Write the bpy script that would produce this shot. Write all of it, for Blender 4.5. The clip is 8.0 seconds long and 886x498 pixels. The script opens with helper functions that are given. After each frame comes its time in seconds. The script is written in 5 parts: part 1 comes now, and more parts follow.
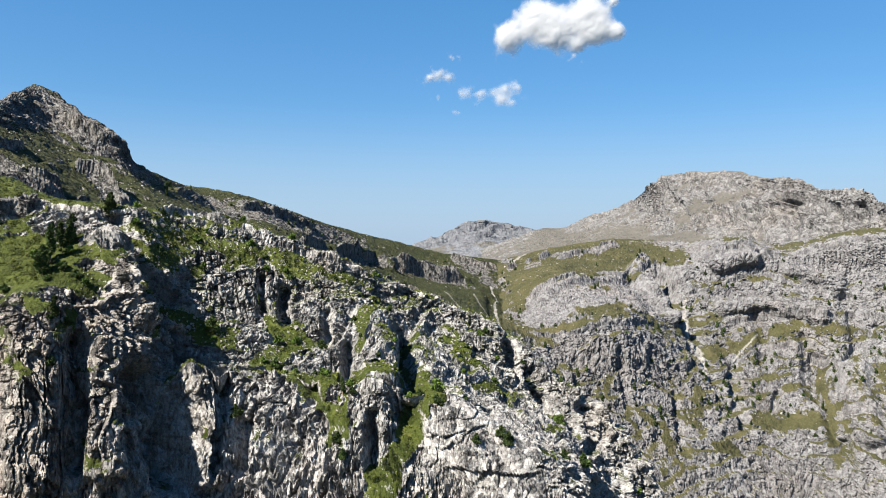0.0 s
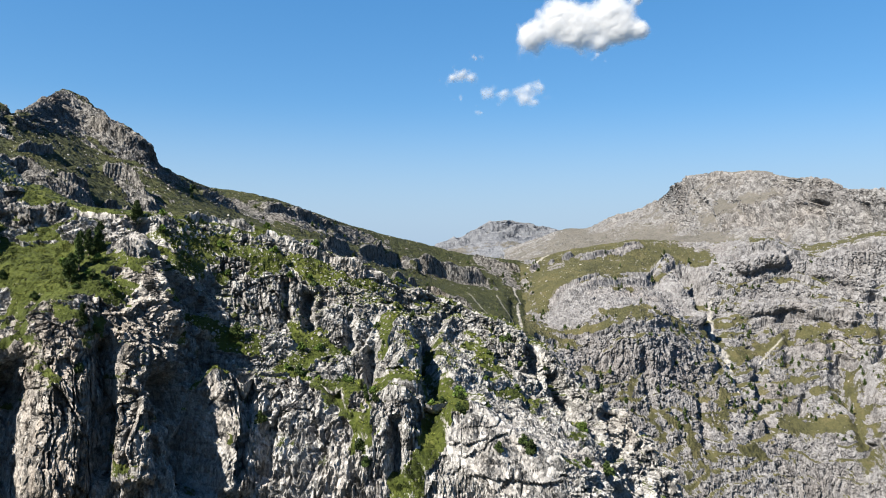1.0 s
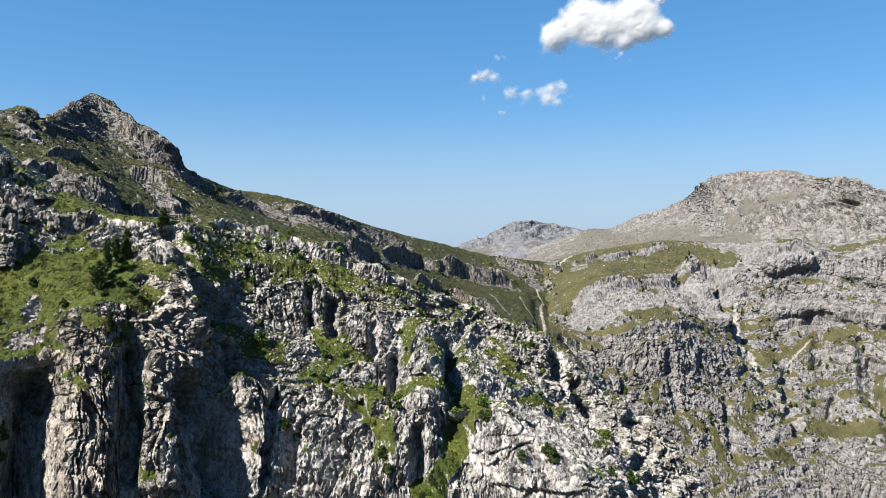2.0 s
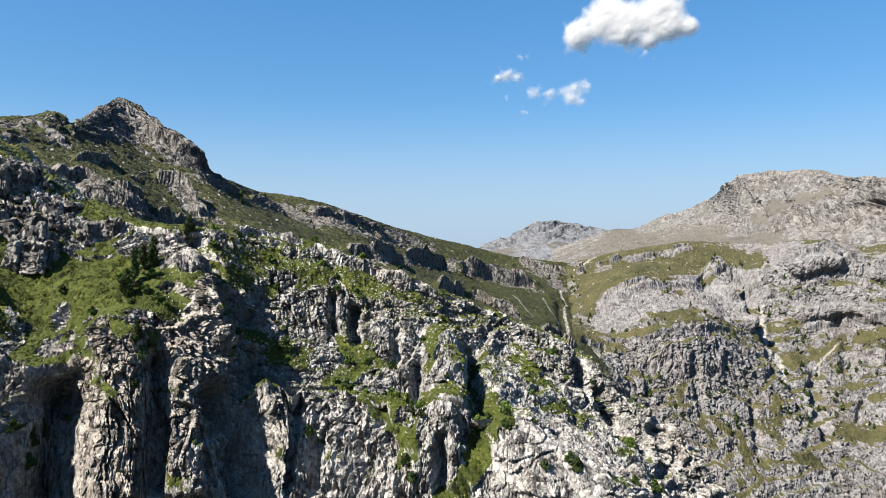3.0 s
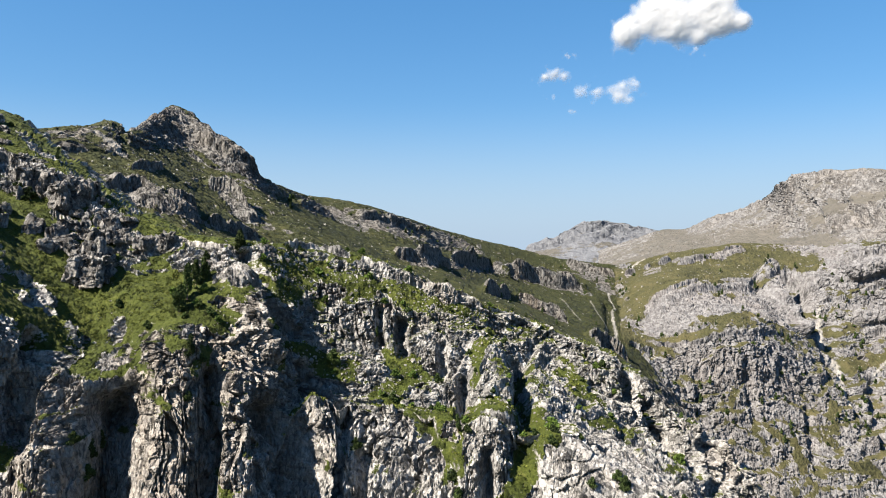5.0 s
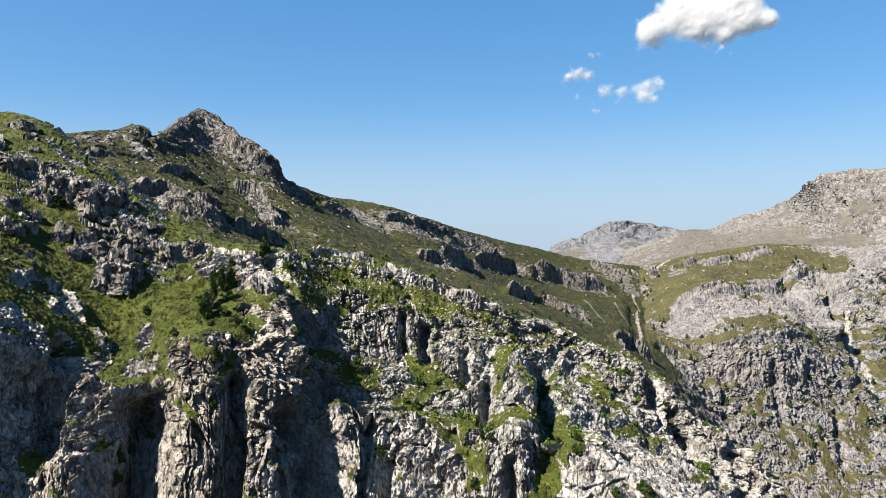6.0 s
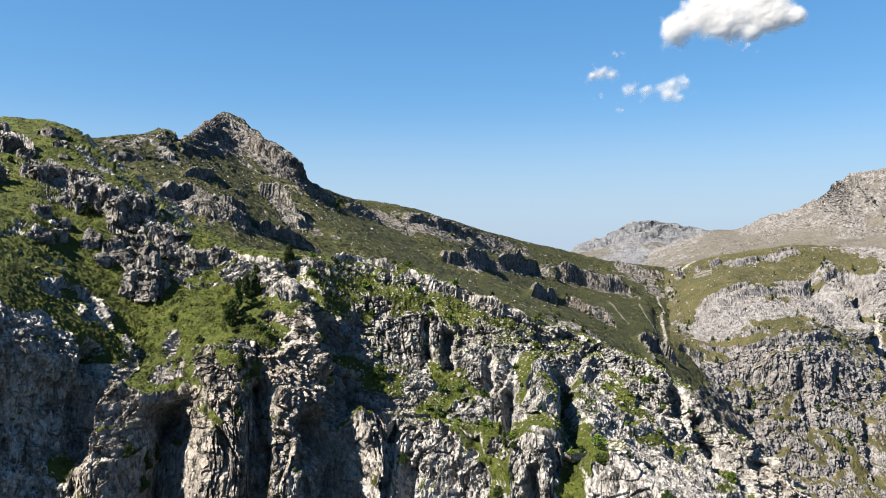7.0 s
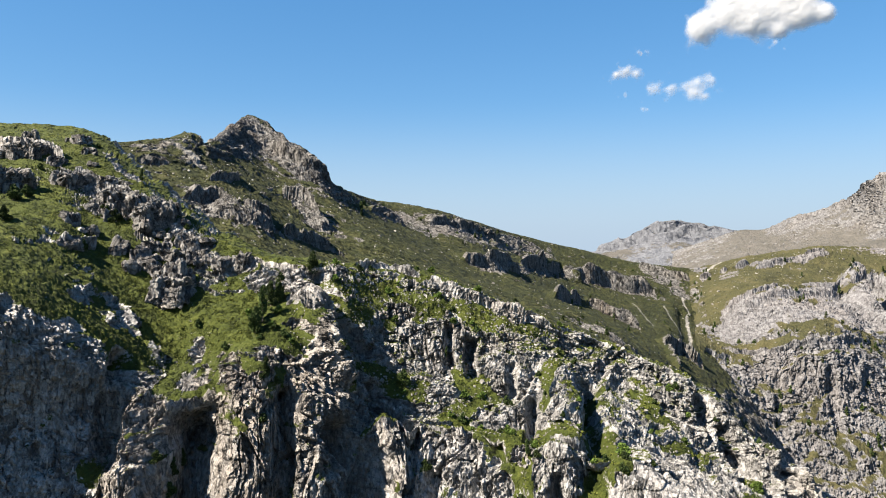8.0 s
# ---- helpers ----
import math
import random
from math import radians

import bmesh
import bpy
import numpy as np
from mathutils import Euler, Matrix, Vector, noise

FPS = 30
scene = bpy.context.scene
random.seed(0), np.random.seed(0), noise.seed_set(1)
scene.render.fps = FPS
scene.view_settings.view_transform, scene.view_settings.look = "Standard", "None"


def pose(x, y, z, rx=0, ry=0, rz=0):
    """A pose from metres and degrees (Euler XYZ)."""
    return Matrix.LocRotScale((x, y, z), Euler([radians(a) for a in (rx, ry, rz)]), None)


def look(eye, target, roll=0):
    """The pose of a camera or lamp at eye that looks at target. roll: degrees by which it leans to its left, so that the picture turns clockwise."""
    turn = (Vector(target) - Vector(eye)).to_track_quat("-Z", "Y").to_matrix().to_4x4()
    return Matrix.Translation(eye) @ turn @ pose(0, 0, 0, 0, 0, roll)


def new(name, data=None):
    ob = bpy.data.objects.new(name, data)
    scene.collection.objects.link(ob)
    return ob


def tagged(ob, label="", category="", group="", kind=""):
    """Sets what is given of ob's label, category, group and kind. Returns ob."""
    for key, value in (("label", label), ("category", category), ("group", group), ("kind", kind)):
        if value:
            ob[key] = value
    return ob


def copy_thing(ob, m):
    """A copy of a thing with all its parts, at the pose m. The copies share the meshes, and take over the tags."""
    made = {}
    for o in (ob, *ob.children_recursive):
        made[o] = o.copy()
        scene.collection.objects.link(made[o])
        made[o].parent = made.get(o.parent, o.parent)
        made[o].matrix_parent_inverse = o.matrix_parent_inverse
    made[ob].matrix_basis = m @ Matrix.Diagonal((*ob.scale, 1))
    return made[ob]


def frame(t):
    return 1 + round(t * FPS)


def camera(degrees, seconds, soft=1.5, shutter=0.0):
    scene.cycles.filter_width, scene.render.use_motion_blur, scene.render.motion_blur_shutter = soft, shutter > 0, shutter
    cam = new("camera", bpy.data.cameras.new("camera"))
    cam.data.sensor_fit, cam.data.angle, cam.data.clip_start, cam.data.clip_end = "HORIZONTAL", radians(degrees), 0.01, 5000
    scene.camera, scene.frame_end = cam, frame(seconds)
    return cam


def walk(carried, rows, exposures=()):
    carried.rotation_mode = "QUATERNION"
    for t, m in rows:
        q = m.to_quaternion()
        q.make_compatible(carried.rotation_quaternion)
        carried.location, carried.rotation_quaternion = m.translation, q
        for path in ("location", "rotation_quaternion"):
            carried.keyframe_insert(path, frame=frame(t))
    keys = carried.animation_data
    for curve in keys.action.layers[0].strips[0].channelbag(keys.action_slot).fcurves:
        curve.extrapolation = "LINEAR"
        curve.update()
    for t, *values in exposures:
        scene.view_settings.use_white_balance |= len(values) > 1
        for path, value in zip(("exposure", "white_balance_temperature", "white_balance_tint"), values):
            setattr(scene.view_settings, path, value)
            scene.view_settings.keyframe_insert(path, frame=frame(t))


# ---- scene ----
# ---------------------------------------------------------------- camera
cam = camera(60.3, 8.0, soft=1.0)
# seconds, east, north, up, yaw: a drone that climbs 10 m while it turns to its left
ROWS = [
    (0.0, 0.00, 0.00, 0.00, 0.00),
    (2.0, 0.06, -0.32, 2.45, 3.42),
    (4.0, 0.13, -0.61, 4.93, 6.89),
    (6.0, 0.22, -0.86, 7.45, 10.38),
    (8.0, 0.32, -1.08, 10.00, 13.85),
]
walk(cam, [(t, pose(x, y, z, 90.7, 0, yaw)) for t, x, y, z, yaw in ROWS], [(0, 1.79, 6530, 10), (4, 1.86, 6740, 11), (8, 1.92, 6960, 12)])

# ---------------------------------------------------------------- sky and sun
TO_SUN = Vector((-0.55, -0.43, 0.70)).normalized()
world = bpy.data.worlds.new("sky")
scene.world = world
world.use_nodes = True
wn, wl = world.node_tree.nodes, world.node_tree.links
sky = wn.new("ShaderNodeTexSky")
sky.sky_type, sky.sun_disc = "NISHITA", False
sky.sun_elevation = math.asin(TO_SUN.z)
sky.sun_rotation = math.atan2(TO_SUN.x, TO_SUN.y)
sky.altitude, sky.air_density, sky.dust_density, sky.ozone_density = 1600, 1.0, 0.6, 1.2
wn["Background"].inputs["Strength"].default_value = 0.09
deep = wn.new("ShaderNodeHueSaturation")
deep.inputs["Saturation"].default_value = 1.94
haze = wn.new("ShaderNodeGamma")
haze.inputs["Gamma"].default_value = 0.52
wl.new(sky.outputs["Color"], haze.inputs["Color"])
wl.new(haze.outputs["Color"], deep.inputs["Color"])
clear_air = wn.new("ShaderNodeMix")
clear_air.data_type, clear_air.blend_type = "RGBA", "MULTIPLY"
clear_air.inputs[0].default_value = 1.0
clear_air.inputs[7].default_value = (0.82, 0.98, 1.11, 1)
wl.new(deep.outputs["Color"], clear_air.inputs[6])
# pale summer haze low over the horizon
height = wn.new("ShaderNodeSeparateXYZ")
wl.new(wn.new("ShaderNodeTexCoord").outputs["Generated"], height.inputs[0])
thick = wn.new("ShaderNodeMapRange")
thick.interpolation_type = "SMOOTHSTEP"
thick.inputs[1].default_value, thick.inputs[2].default_value = 0.0, 0.21
thick.inputs[3].default_value, thick.inputs[4].default_value = 0.95, 0.0
wl.new(height.outputs["Z"], thick.inputs[0])
low_haze = wn.new("ShaderNodeMix")
low_haze.data_type = "RGBA"
wl.new(thick.outputs[0], low_haze.inputs[0])
wl.new(clear_air.outputs[2], low_haze.inputs[6])
low_haze.inputs[7].default_value = (1.36, 1.84, 2.45, 1)
wl.new(low_haze.outputs[2], wn["Background"].inputs["Color"])
lamp = bpy.data.lights.new("sun", "SUN")
lamp.energy, lamp.angle, lamp.color = 5.0, radians(0.53), (1.0, 0.935, 0.825)
sun = new("sun", lamp)
sun.matrix_world = look(TO_SUN * 500, (0, 0, 0))


# ---------------------------------------------------------------- numbers for rock
def rnd(ix, iy, iz, seed):
    """Random numbers from 0 to 1 at whole-numbered places."""
    h = (ix.astype(np.int64) * 374761393 + iy.astype(np.int64) * 668265263 + iz.astype(np.int64) * 2147483647 + seed * 974634777) & 0xFFFFFFFF
    h = ((h ^ (h >> 13)) * 1274126177) & 0xFFFFFFFF
    h = ((h ^ (h >> 16)) * 2246822519) & 0xFFFFFFFF
    return ((h ^ (h >> 15)) & 0xFFFFFF) / float(0xFFFFFF)


def smooth_noise(p, seed=0):
    """Smooth noise from -1 to 1 at the rows of p."""
    c = np.floor(p)
    f = p - c
    f = f * f * (3 - 2 * f)
    c = c.astype(np.int64)
    out = 0
    for dx in (0, 1):
        wx = f[:, 0] if dx else 1 - f[:, 0]
        for dy in (0, 1):
            wy = wx * (f[:, 1] if dy else 1 - f[:, 1])
            for dz in (0, 1):
                out = out + wy * (f[:, 2] if dz else 1 - f[:, 2]) * rnd(c[:, 0] + dx, c[:, 1] + dy, c[:, 2] + dz, seed)
    return 2 * out - 1


def fractal(p, octaves, seed=0, gain=0.5):
    out, a = 0, 1.0
    for k in range(octaves):
        out = out + a * smooth_noise(p * 2.03 ** k + 17.3 * k, seed + k)
        a *= gain
    return out


def turning(degrees):
    c, d = math.cos(radians(degrees)), math.sin(radians(degrees))
    return np.array([[c, -d, 0.06], [d, c, 0.10], [-0.10, -0.06, 0.99]])


def blocks(p, seed=0, level=0.6, lean=1.5, turn=28):
    """Broken stone: each cell is a flat face that stands out or in by its own amount and leans its own way. Returns the push and the width of the joint."""
    p = p @ turning(turn)
    c = np.floor(p - 0.5).astype(np.int64)
    best = np.full(len(p), 9.0)
    second = np.full(len(p), 9.0)
    push = np.zeros(len(p))
    for dx in (0, 1):
        for dy in (0, 1):
            for dz in (0, 1):
                ix, iy, iz = c[:, 0] + dx, c[:, 1] + dy, c[:, 2] + dz
                a, b, e = rnd(ix, iy, iz, seed), rnd(ix, iy, iz, seed + 1), rnd(ix, iy, iz, seed + 2)
                qx, qy, qz = p[:, 0] - ix - 0.2 - 0.6 * a, p[:, 1] - iy - 0.2 - 0.6 * b, p[:, 2] - iz - 0.2 - 0.6 * e
                d = np.maximum(np.maximum(np.abs(qx), np.abs(qy)), np.abs(qz)) + 0.15 * (np.abs(qx) + np.abs(qy) + np.abs(qz))
                near = d < best
                second = np.where(near, best, np.minimum(second, d))
                face = (b - 0.5) * qx * 2 + (e - 0.5) * qy * 2 - (0.2 + 0.5 * a) * qz
                push = np.where(near, level * (2 * rnd(ix, iy, iz, seed + 3) - 1) + lean * face, push)
                best = np.where(near, d, best)
    return push, second - best


def ramp(x, a, b):
    x = np.clip((x - a) / (b - a), 0, 1)
    return x * x * (3 - 2 * x)


# ---------------------------------------------------------------- the large forms
def spline(points, x):
    """A smooth line through evenly numbered points (axis 0), read at x."""
    n = len(points)
    i = np.clip(np.floor(x).astype(int), 0, n - 2)
    f = (x - i).reshape((-1,) + (1,) * (points.ndim - 1))
    at = lambda k: points[np.clip(k, 0, n - 1)]
    a, b, c, d = at(i - 1), at(i), at(i + 1), at(i + 2)
    return b + 0.5 * f * (c - a + f * (2 * a - 5 * b + 4 * c - d + f * (3 * (b - c) + d - a)))


class Form:
    """A mountainside that hangs on a few lines from its back over the crest down to its foot."""

    def __init__(self, rails):
        self.rails = np.array(rails, float)

    def sheet(self, us, vs):
        return spline(spline(self.rails, vs).swapaxes(0, 1), us).swapaxes(0, 1)

    def spot(self, u, v):
        return self.sheet(np.array([u]), np.array([v]))[0, 0]

    def line(self, places):
        """A dense line over the sheet through places (u, v)."""
        a = np.array(places, float)
        if len(a) == 1:
            return np.array([self.spot(*a[0])])
        n = 8 * (len(a) - 1)
        x = np.linspace(0, len(a) - 1, n + 1)
        return np.array([self.spot(np.interp(k, range(len(a)), a[:, 0]), np.interp(k, range(len(a)), a[:, 1])) for k in x])


def away(p, line):
    """Distance of the rows of p from a line, and how far along it (0 to 1)."""
    best, where = np.full(len(p), 1e9), np.zeros(len(p))
    if len(line) == 1:
        return np.linalg.norm(p - line[0], axis=1), where
    for k in range(len(line) - 1):
        a, d = line[k], line[k + 1] - line[k]
        f = np.clip(((p - a) @ d) / (d @ d + 1e-9), 0, 1)
        r = np.linalg.norm(p - a - f[:, None] * d, axis=1)
        closer = r < best
        best, where = np.where(closer, r, best), np.where(closer, (k + f) / (len(line) - 1), where)
    return best, where


SPUR_BACK_FOOT = [(-230, 260, -60), (-185, 260, -60), (-150, 235, -60), (-120, 215, -60), (-95, 205, -60), (-75, 200, -60), (-55, 205, -60), (-35, 205, -60), (-15, 210, -60), (5, 212, -60), (25, 212, -70), (40, 208, -80), (52, 200, -90), (62, 195, -100), (75, 190, -110), (95, 180, -130)]
SPUR_BACK = [(-200, 180, 36), (-155, 195, 36), (-120, 175, 22), (-97, 160, 12), (-79, 155, 4), (-62, 153, 1), (-49, 160, 1), (-32, 162, -4), (-19, 167, -10), (-3, 173, -15), (14, 172, -25), (25, 170, -35), (35, 167, -42), (44, 163, -52), (50, 158, -62), (64, 152, -80)]
SPUR_CREST = [(-190, 150, 41), (-145, 165, 42), (-112, 150, 30), (-92, 140, 19), (-74, 136, 11), (-58, 134, 9), (-47, 144, 7.5), (-31, 147, 3.5), (-19, 151, -1.5), (-4, 157, -7), (12, 156, -14), (22, 154, -23), (30, 152, -28), (37, 148, -36), (42, 144, -45), (54, 138, -62)]
SPUR_SLOPE = [(-150, 105, 24), (-113, 126, 22), (-97, 124, 13.5), (-83, 123, 5.5), (-68, 124, 2), (-55, 126, 4), (-46, 138, 2), (-30, 141, -2), (-18, 145, -4.5), (-5, 152, -10), (10, 151, -16.5), (20, 149, -25), (27.5, 147, -30), (34.5, 143, -39), (40, 139, -48), (52, 133, -66)]
SPUR_BRINK = [(-106, 70, 9), (-90, 87, 6), (-77, 103, -5), (-74, 112, -8), (-62, 113, -4), (-53, 117, -3), (-42, 131, -9), (-29.5, 136, -8), (-17, 139, -9), (-6, 145, -13.5), (7, 146, -20), (18, 144, -28), (25, 141, -33), (32, 137, -43), (38, 133, -52), (50, 127, -70)]
SPUR_FACE = [(-103, 69, -18), (-88, 86, -14), (-75, 99, -14), (-67, 100, -14), (-56, 106, -14), (-48.6, 109.5, -17), (-40, 122.5, -17.5), (-24, 127, -18), (-11, 128, -18), (-2, 123, -22), (7, 128, -27), (16.7, 126, -30.5), (22.4, 127, -34.5), (31, 131, -48), (37, 126, -58), (48, 120, -76)]
SPUR_LOWER = [(-100, 67, -40), (-85, 82, -36), (-71, 89, -34), (-61, 94, -33), (-52, 102, -32), (-44, 105, -32), (-35, 119, -26.5), (-17, 116, -27), (-8, 115, -29), (-0.5, 117, -29.5), (7.5, 114, -32), (16, 111, -37.5), (21.4, 113, -41), (32, 122, -58), (38, 117, -68), (48, 110, -86)]
SPUR_APRON = [(-100, 50, -120), (-80, 58, -115), (-66, 66, -110), (-56, 72, -108), (-46, 78, -105), (-38, 82, -105), (-28, 90, -100), (-14, 90, -98), (-5, 89, -98), (2, 89, -98), (10, 87, -100), (20, 92, -108), (27, 92, -112), (36, 88, -120), (43, 84, -130), (55, 78, -150)]
SPUR_FOOT = [(-90, 20, -240), (-72, 28, -240), (-58, 34, -240), (-48, 40, -240), (-38, 46, -240), (-30, 50, -240), (-20, 56, -240), (-8, 56, -240), (0, 56, -240), (6, 56, -240), (14, 54, -240), (24, 58, -240), (32, 58, -240), (42, 54, -240), (50, 50, -240), (64, 44, -240)]
SPUR = Form([SPUR_BACK_FOOT, SPUR_BACK, SPUR_CREST, SPUR_SLOPE, SPUR_BRINK, SPUR_FACE, SPUR_LOWER, SPUR_APRON, SPUR_FOOT])
LEFT_BACK_FOOT = [(-420, 420, -100), (-400, 500, -60), (-390, 560, -60), (-393.5, 588.0, -60.0), (-400, 640, -60), (-385.0, 660.0, -60.0), (-370, 680, -60), (-350, 720, -60), (-340, 800, -60), (-310, 880, -60), (-260, 1010, -60), (-110, 1090, -60), (10, 1080, -60), (110, 1090, -100)]
LEFT_BACK = [(-340, 300, 40), (-270, 370, 55), (-262, 400, 60), (-262, 415, 55), (-290, 520, 80), (-250, 520, 65), (-235, 520, 55), (-235, 560, 42), (-240, 640, 45), (-205, 690, 40), (-160, 880, 28), (-65, 960, 8), (15, 955, -4), (95, 970, -20)]
LEFT_CREST = [(-300, 240, 50), (-227, 330, 69), (-226, 358, 76), (-221, 366, 71), (-257, 480, 109), (-221, 468, 89), (-204, 462, 80), (-197, 490, 60), (-206, 606, 58), (-169, 643, 53), (-129, 834, 38), (-45, 910, 16), (20, 912, 3), (90, 925, -4)]
LEFT_UPPER = [(-250, 222, 38), (-198, 300, 48), (-196, 325, 54), (-202.3, 356.5, 58.9), (-214, 415, 68), (-195.0, 417.5, 59.0), (-176, 420, 50), (-165, 440, 38), (-158, 540, 32), (-125, 590, 26), (-90, 760, 12), (-25, 850, -4), (28, 875, -8), (92, 890, -16)]
LEFT_MIDDLE = [(-180, 205, 20), (-164, 272, 26), (-155, 286, 26), (-152.6, 306.6, 24.6), (-148, 345, 22), (-133.0, 355.0, 17.5), (-118, 365, 13), (-100, 395, 4), (-85, 470, -4), (-65, 520, -10), (-45, 670, -18), (-5, 770, -22), (38, 830, -20), (92, 840, -34)]
LEFT_LOWER = [(-130, 190, -10), (-115, 225, -12), (-100, 245, -16), (-90.2, 253.8, -18.8), (-72, 270, -24), (-61.0, 285.0, -26.0), (-50, 300, -28), (-25, 340, -32), (-8, 400, -36), (4, 440, -42), (22, 530, -56), (46, 650, -58), (57, 763, -46), (88, 760, -62)]
LEFT_APRON = [(-90, 170, -70), (-75, 200, -72), (-60, 220, -75), (-53.0, 227.0, -76.8), (-40, 240, -80), (-30.0, 250.0, -82.5), (-20, 260, -85), (5, 300, -90), (25, 350, -95), (40, 400, -100), (65, 480, -110), (90, 600, -110), (100, 720, -100), (110, 700, -110)]
LEFT_FOOT = [(-40, 150, -240), (-25, 170, -240), (-10, 190, -240), (-3.0, 197.0, -240.0), (10, 210, -240), (20.0, 220.0, -240.0), (30, 230, -240), (50, 260, -240), (75, 310, -240), (95, 350, -240), (125, 430, -240), (160, 560, -240), (180, 680, -240), (190, 660, -240)]
LEFT = Form([LEFT_BACK_FOOT, LEFT_BACK, LEFT_CREST, LEFT_UPPER, LEFT_MIDDLE, LEFT_LOWER, LEFT_APRON, LEFT_FOOT])
RIGHT_BACK_FOOT = [(40, 990, -60), (130, 1010, -30), (210, 1040, -30), (320, 1130, -20), (430, 1300, 20), (540, 1420, 30), (700, 1420, 30), (860, 1350, 20)]
RIGHT_BACK = [(63, 930, -6), (132, 950, 7), (204, 965, 18), (300, 1000, 16), (390, 1060, 22), (490, 1160, 28), (620, 1130, 30), (760, 1080, 25)]
RIGHT_EDGE = [(63, 900, -3), (130, 915, 7), (204, 920, 15), (285, 922, 11), (332, 872, 24), (390, 870, 10), (485, 845, 32), (588, 809, 12)]
RIGHT_SHELF = [(60, 840, -22), (115, 790, -19), (180, 805, -24), (240, 838, -30), (298, 837, -28), (378, 827, -22), (487, 800, -17), (592, 766, -17)]
RIGHT_TERRACE = [(57, 763, -45), (102, 698, -52), (165, 690, -57), (235, 765, -74), (300, 800, -78), (370, 770, -85), (470, 750, -80), (580, 720, -80)]
RIGHT_WALL = [(52, 640, -62), (95, 650, -90), (160, 660, -105), (220, 695, -116), (274, 728, -123), (318, 727, -133), (417, 679, -126), (519, 647, -127)]
RIGHT_LOWER = [(66, 560, -110), (110, 610, -145), (165, 630, -165), (217, 643, -170), (267, 667, -170), (316, 670, -176), (399, 618, -180), (495, 582, -184)]
RIGHT_FOOT = [(110, 480, -240), (140, 540, -240), (185, 570, -240), (245, 610, -240), (300, 650, -240), (350, 640, -240), (420, 570, -240), (500, 520, -240)]
RIGHT = Form([RIGHT_BACK_FOOT, RIGHT_BACK, RIGHT_EDGE, RIGHT_SHELF, RIGHT_TERRACE, RIGHT_WALL, RIGHT_LOWER, RIGHT_FOOT])


def polar(az, el, d):
    a, e = radians(az), radians(el)
    return (-math.sin(a) * math.cos(e) * d, math.cos(a) * math.cos(e) * d, math.sin(e) * d)


CREST = [polar(*q) for q in ((-3, 0.6, 2500), (-6.6, 1.93, 2400), (-8.8, 2.2, 2300), (-10.3, 2.83, 2200), (-13.6, 3.95, 2000), (-15.3, 5.5, 1720), (-16.5, 6.12, 1620), (-20.9, 6.1, 1460), (-24.5, 5.5, 1300), (-26.6, 4.65, 1220), (-28.9, 4.5, 1180), (-30.2, 3.3, 1150), (-36, 1.5, 1250), (-44, 0, 1200))]
FOOT = [(40, 960, -30), (140, 980, -14), (205, 1010, -2), (260, 1050, 0), (330, 1080, 2), (380, 1065, 2), (408, 1035, 4), (450, 980, 6), (493, 944, 2), (510, 901, -5), (527, 876, -10), (548, 860, -20), (720, 960, -40), (820, 900, -50)]
RIDGE = Form([
    [(x * 1.25, y * 1.25, -240) for x, y, z in CREST],
    [(x * 1.08, y * 1.08, z - 60) for x, y, z in CREST],
    [(x, y, z - drop) for (x, y, z), drop in zip(CREST, (0, 0, 0, 0, 2, 6, 7, 7, 5, 2, 0, 0, 0, 0))],
    [(0.68 * x + 0.32 * a, 0.68 * y + 0.32 * b, 0.70 * z + 0.30 * c) for (x, y, z), (a, b, c) in zip(CREST, FOOT)],
    [(0.33 * x + 0.67 * a, 0.33 * y + 0.67 * b, 0.30 * z + 0.70 * c) for (x, y, z), (a, b, c) in zip(CREST, FOOT)],
    FOOT,
    [(x * 0.8, y * 0.8, -240) for x, y, z in FOOT],
])
FAR_CREST = [polar(az, el, 4500) for az, el in ((6, -0.5), (3, 0.3), (2, 0.85), (0.6, 1.4), (-1.3, 2.3), (-2.8, 2.62), (-4.5, 2.4), (-6.6, 1.95), (-9, 1.5), (-13, 0.5))]
FAR = Form([
    [(x * 1.06, y * 1.06, -240) for x, y, z in FAR_CREST],
    FAR_CREST,
    [(x * 0.97, y * 0.97, z * 0.55) for x, y, z in FAR_CREST],
    [(x * 0.93, y * 0.92, z * 0.2 - 20) for x, y, z in FAR_CREST],
    [(x * 0.85, y * 0.8, -240) for x, y, z in FAR_CREST],
])


# -- places on the forms: (column, line) points, width, amount
SPUR_GULLIES = [
    ([(3.3, 5.0), (3.25, 5.25)], 3.2, 3.5),
    ([(3.25, 5.3), (3.18, 5.53), (3.08, 5.72), (3.02, 5.95)], 4.0, 10),
    ([(4.68, 4.72), (4.55, 5.1), (4.32, 5.73), (4.25, 5.91)], 1.4, 4.5),
    ([(5.42, 5.1), (5.45, 5.53), (5.48, 5.95), (5.52, 6.05)], 2.6, 8),
    ([(5.08, 2.6), (5.42, 3.58), (5.72, 3.96)], 1.4, 4),
    ([(5.83, 4.46), (6.02, 4.99)], 1.6, 4),
    ([(6.13, 5.49), (6, 5.97), (5.92, 6.11)], 1.3, 3.5),
    ([(7.12, 3.67), (7.05, 4.31)], 1, 3.5),
    ([(6.8, 3.31), (6.8, 4.16)], 0.8, 3),
]
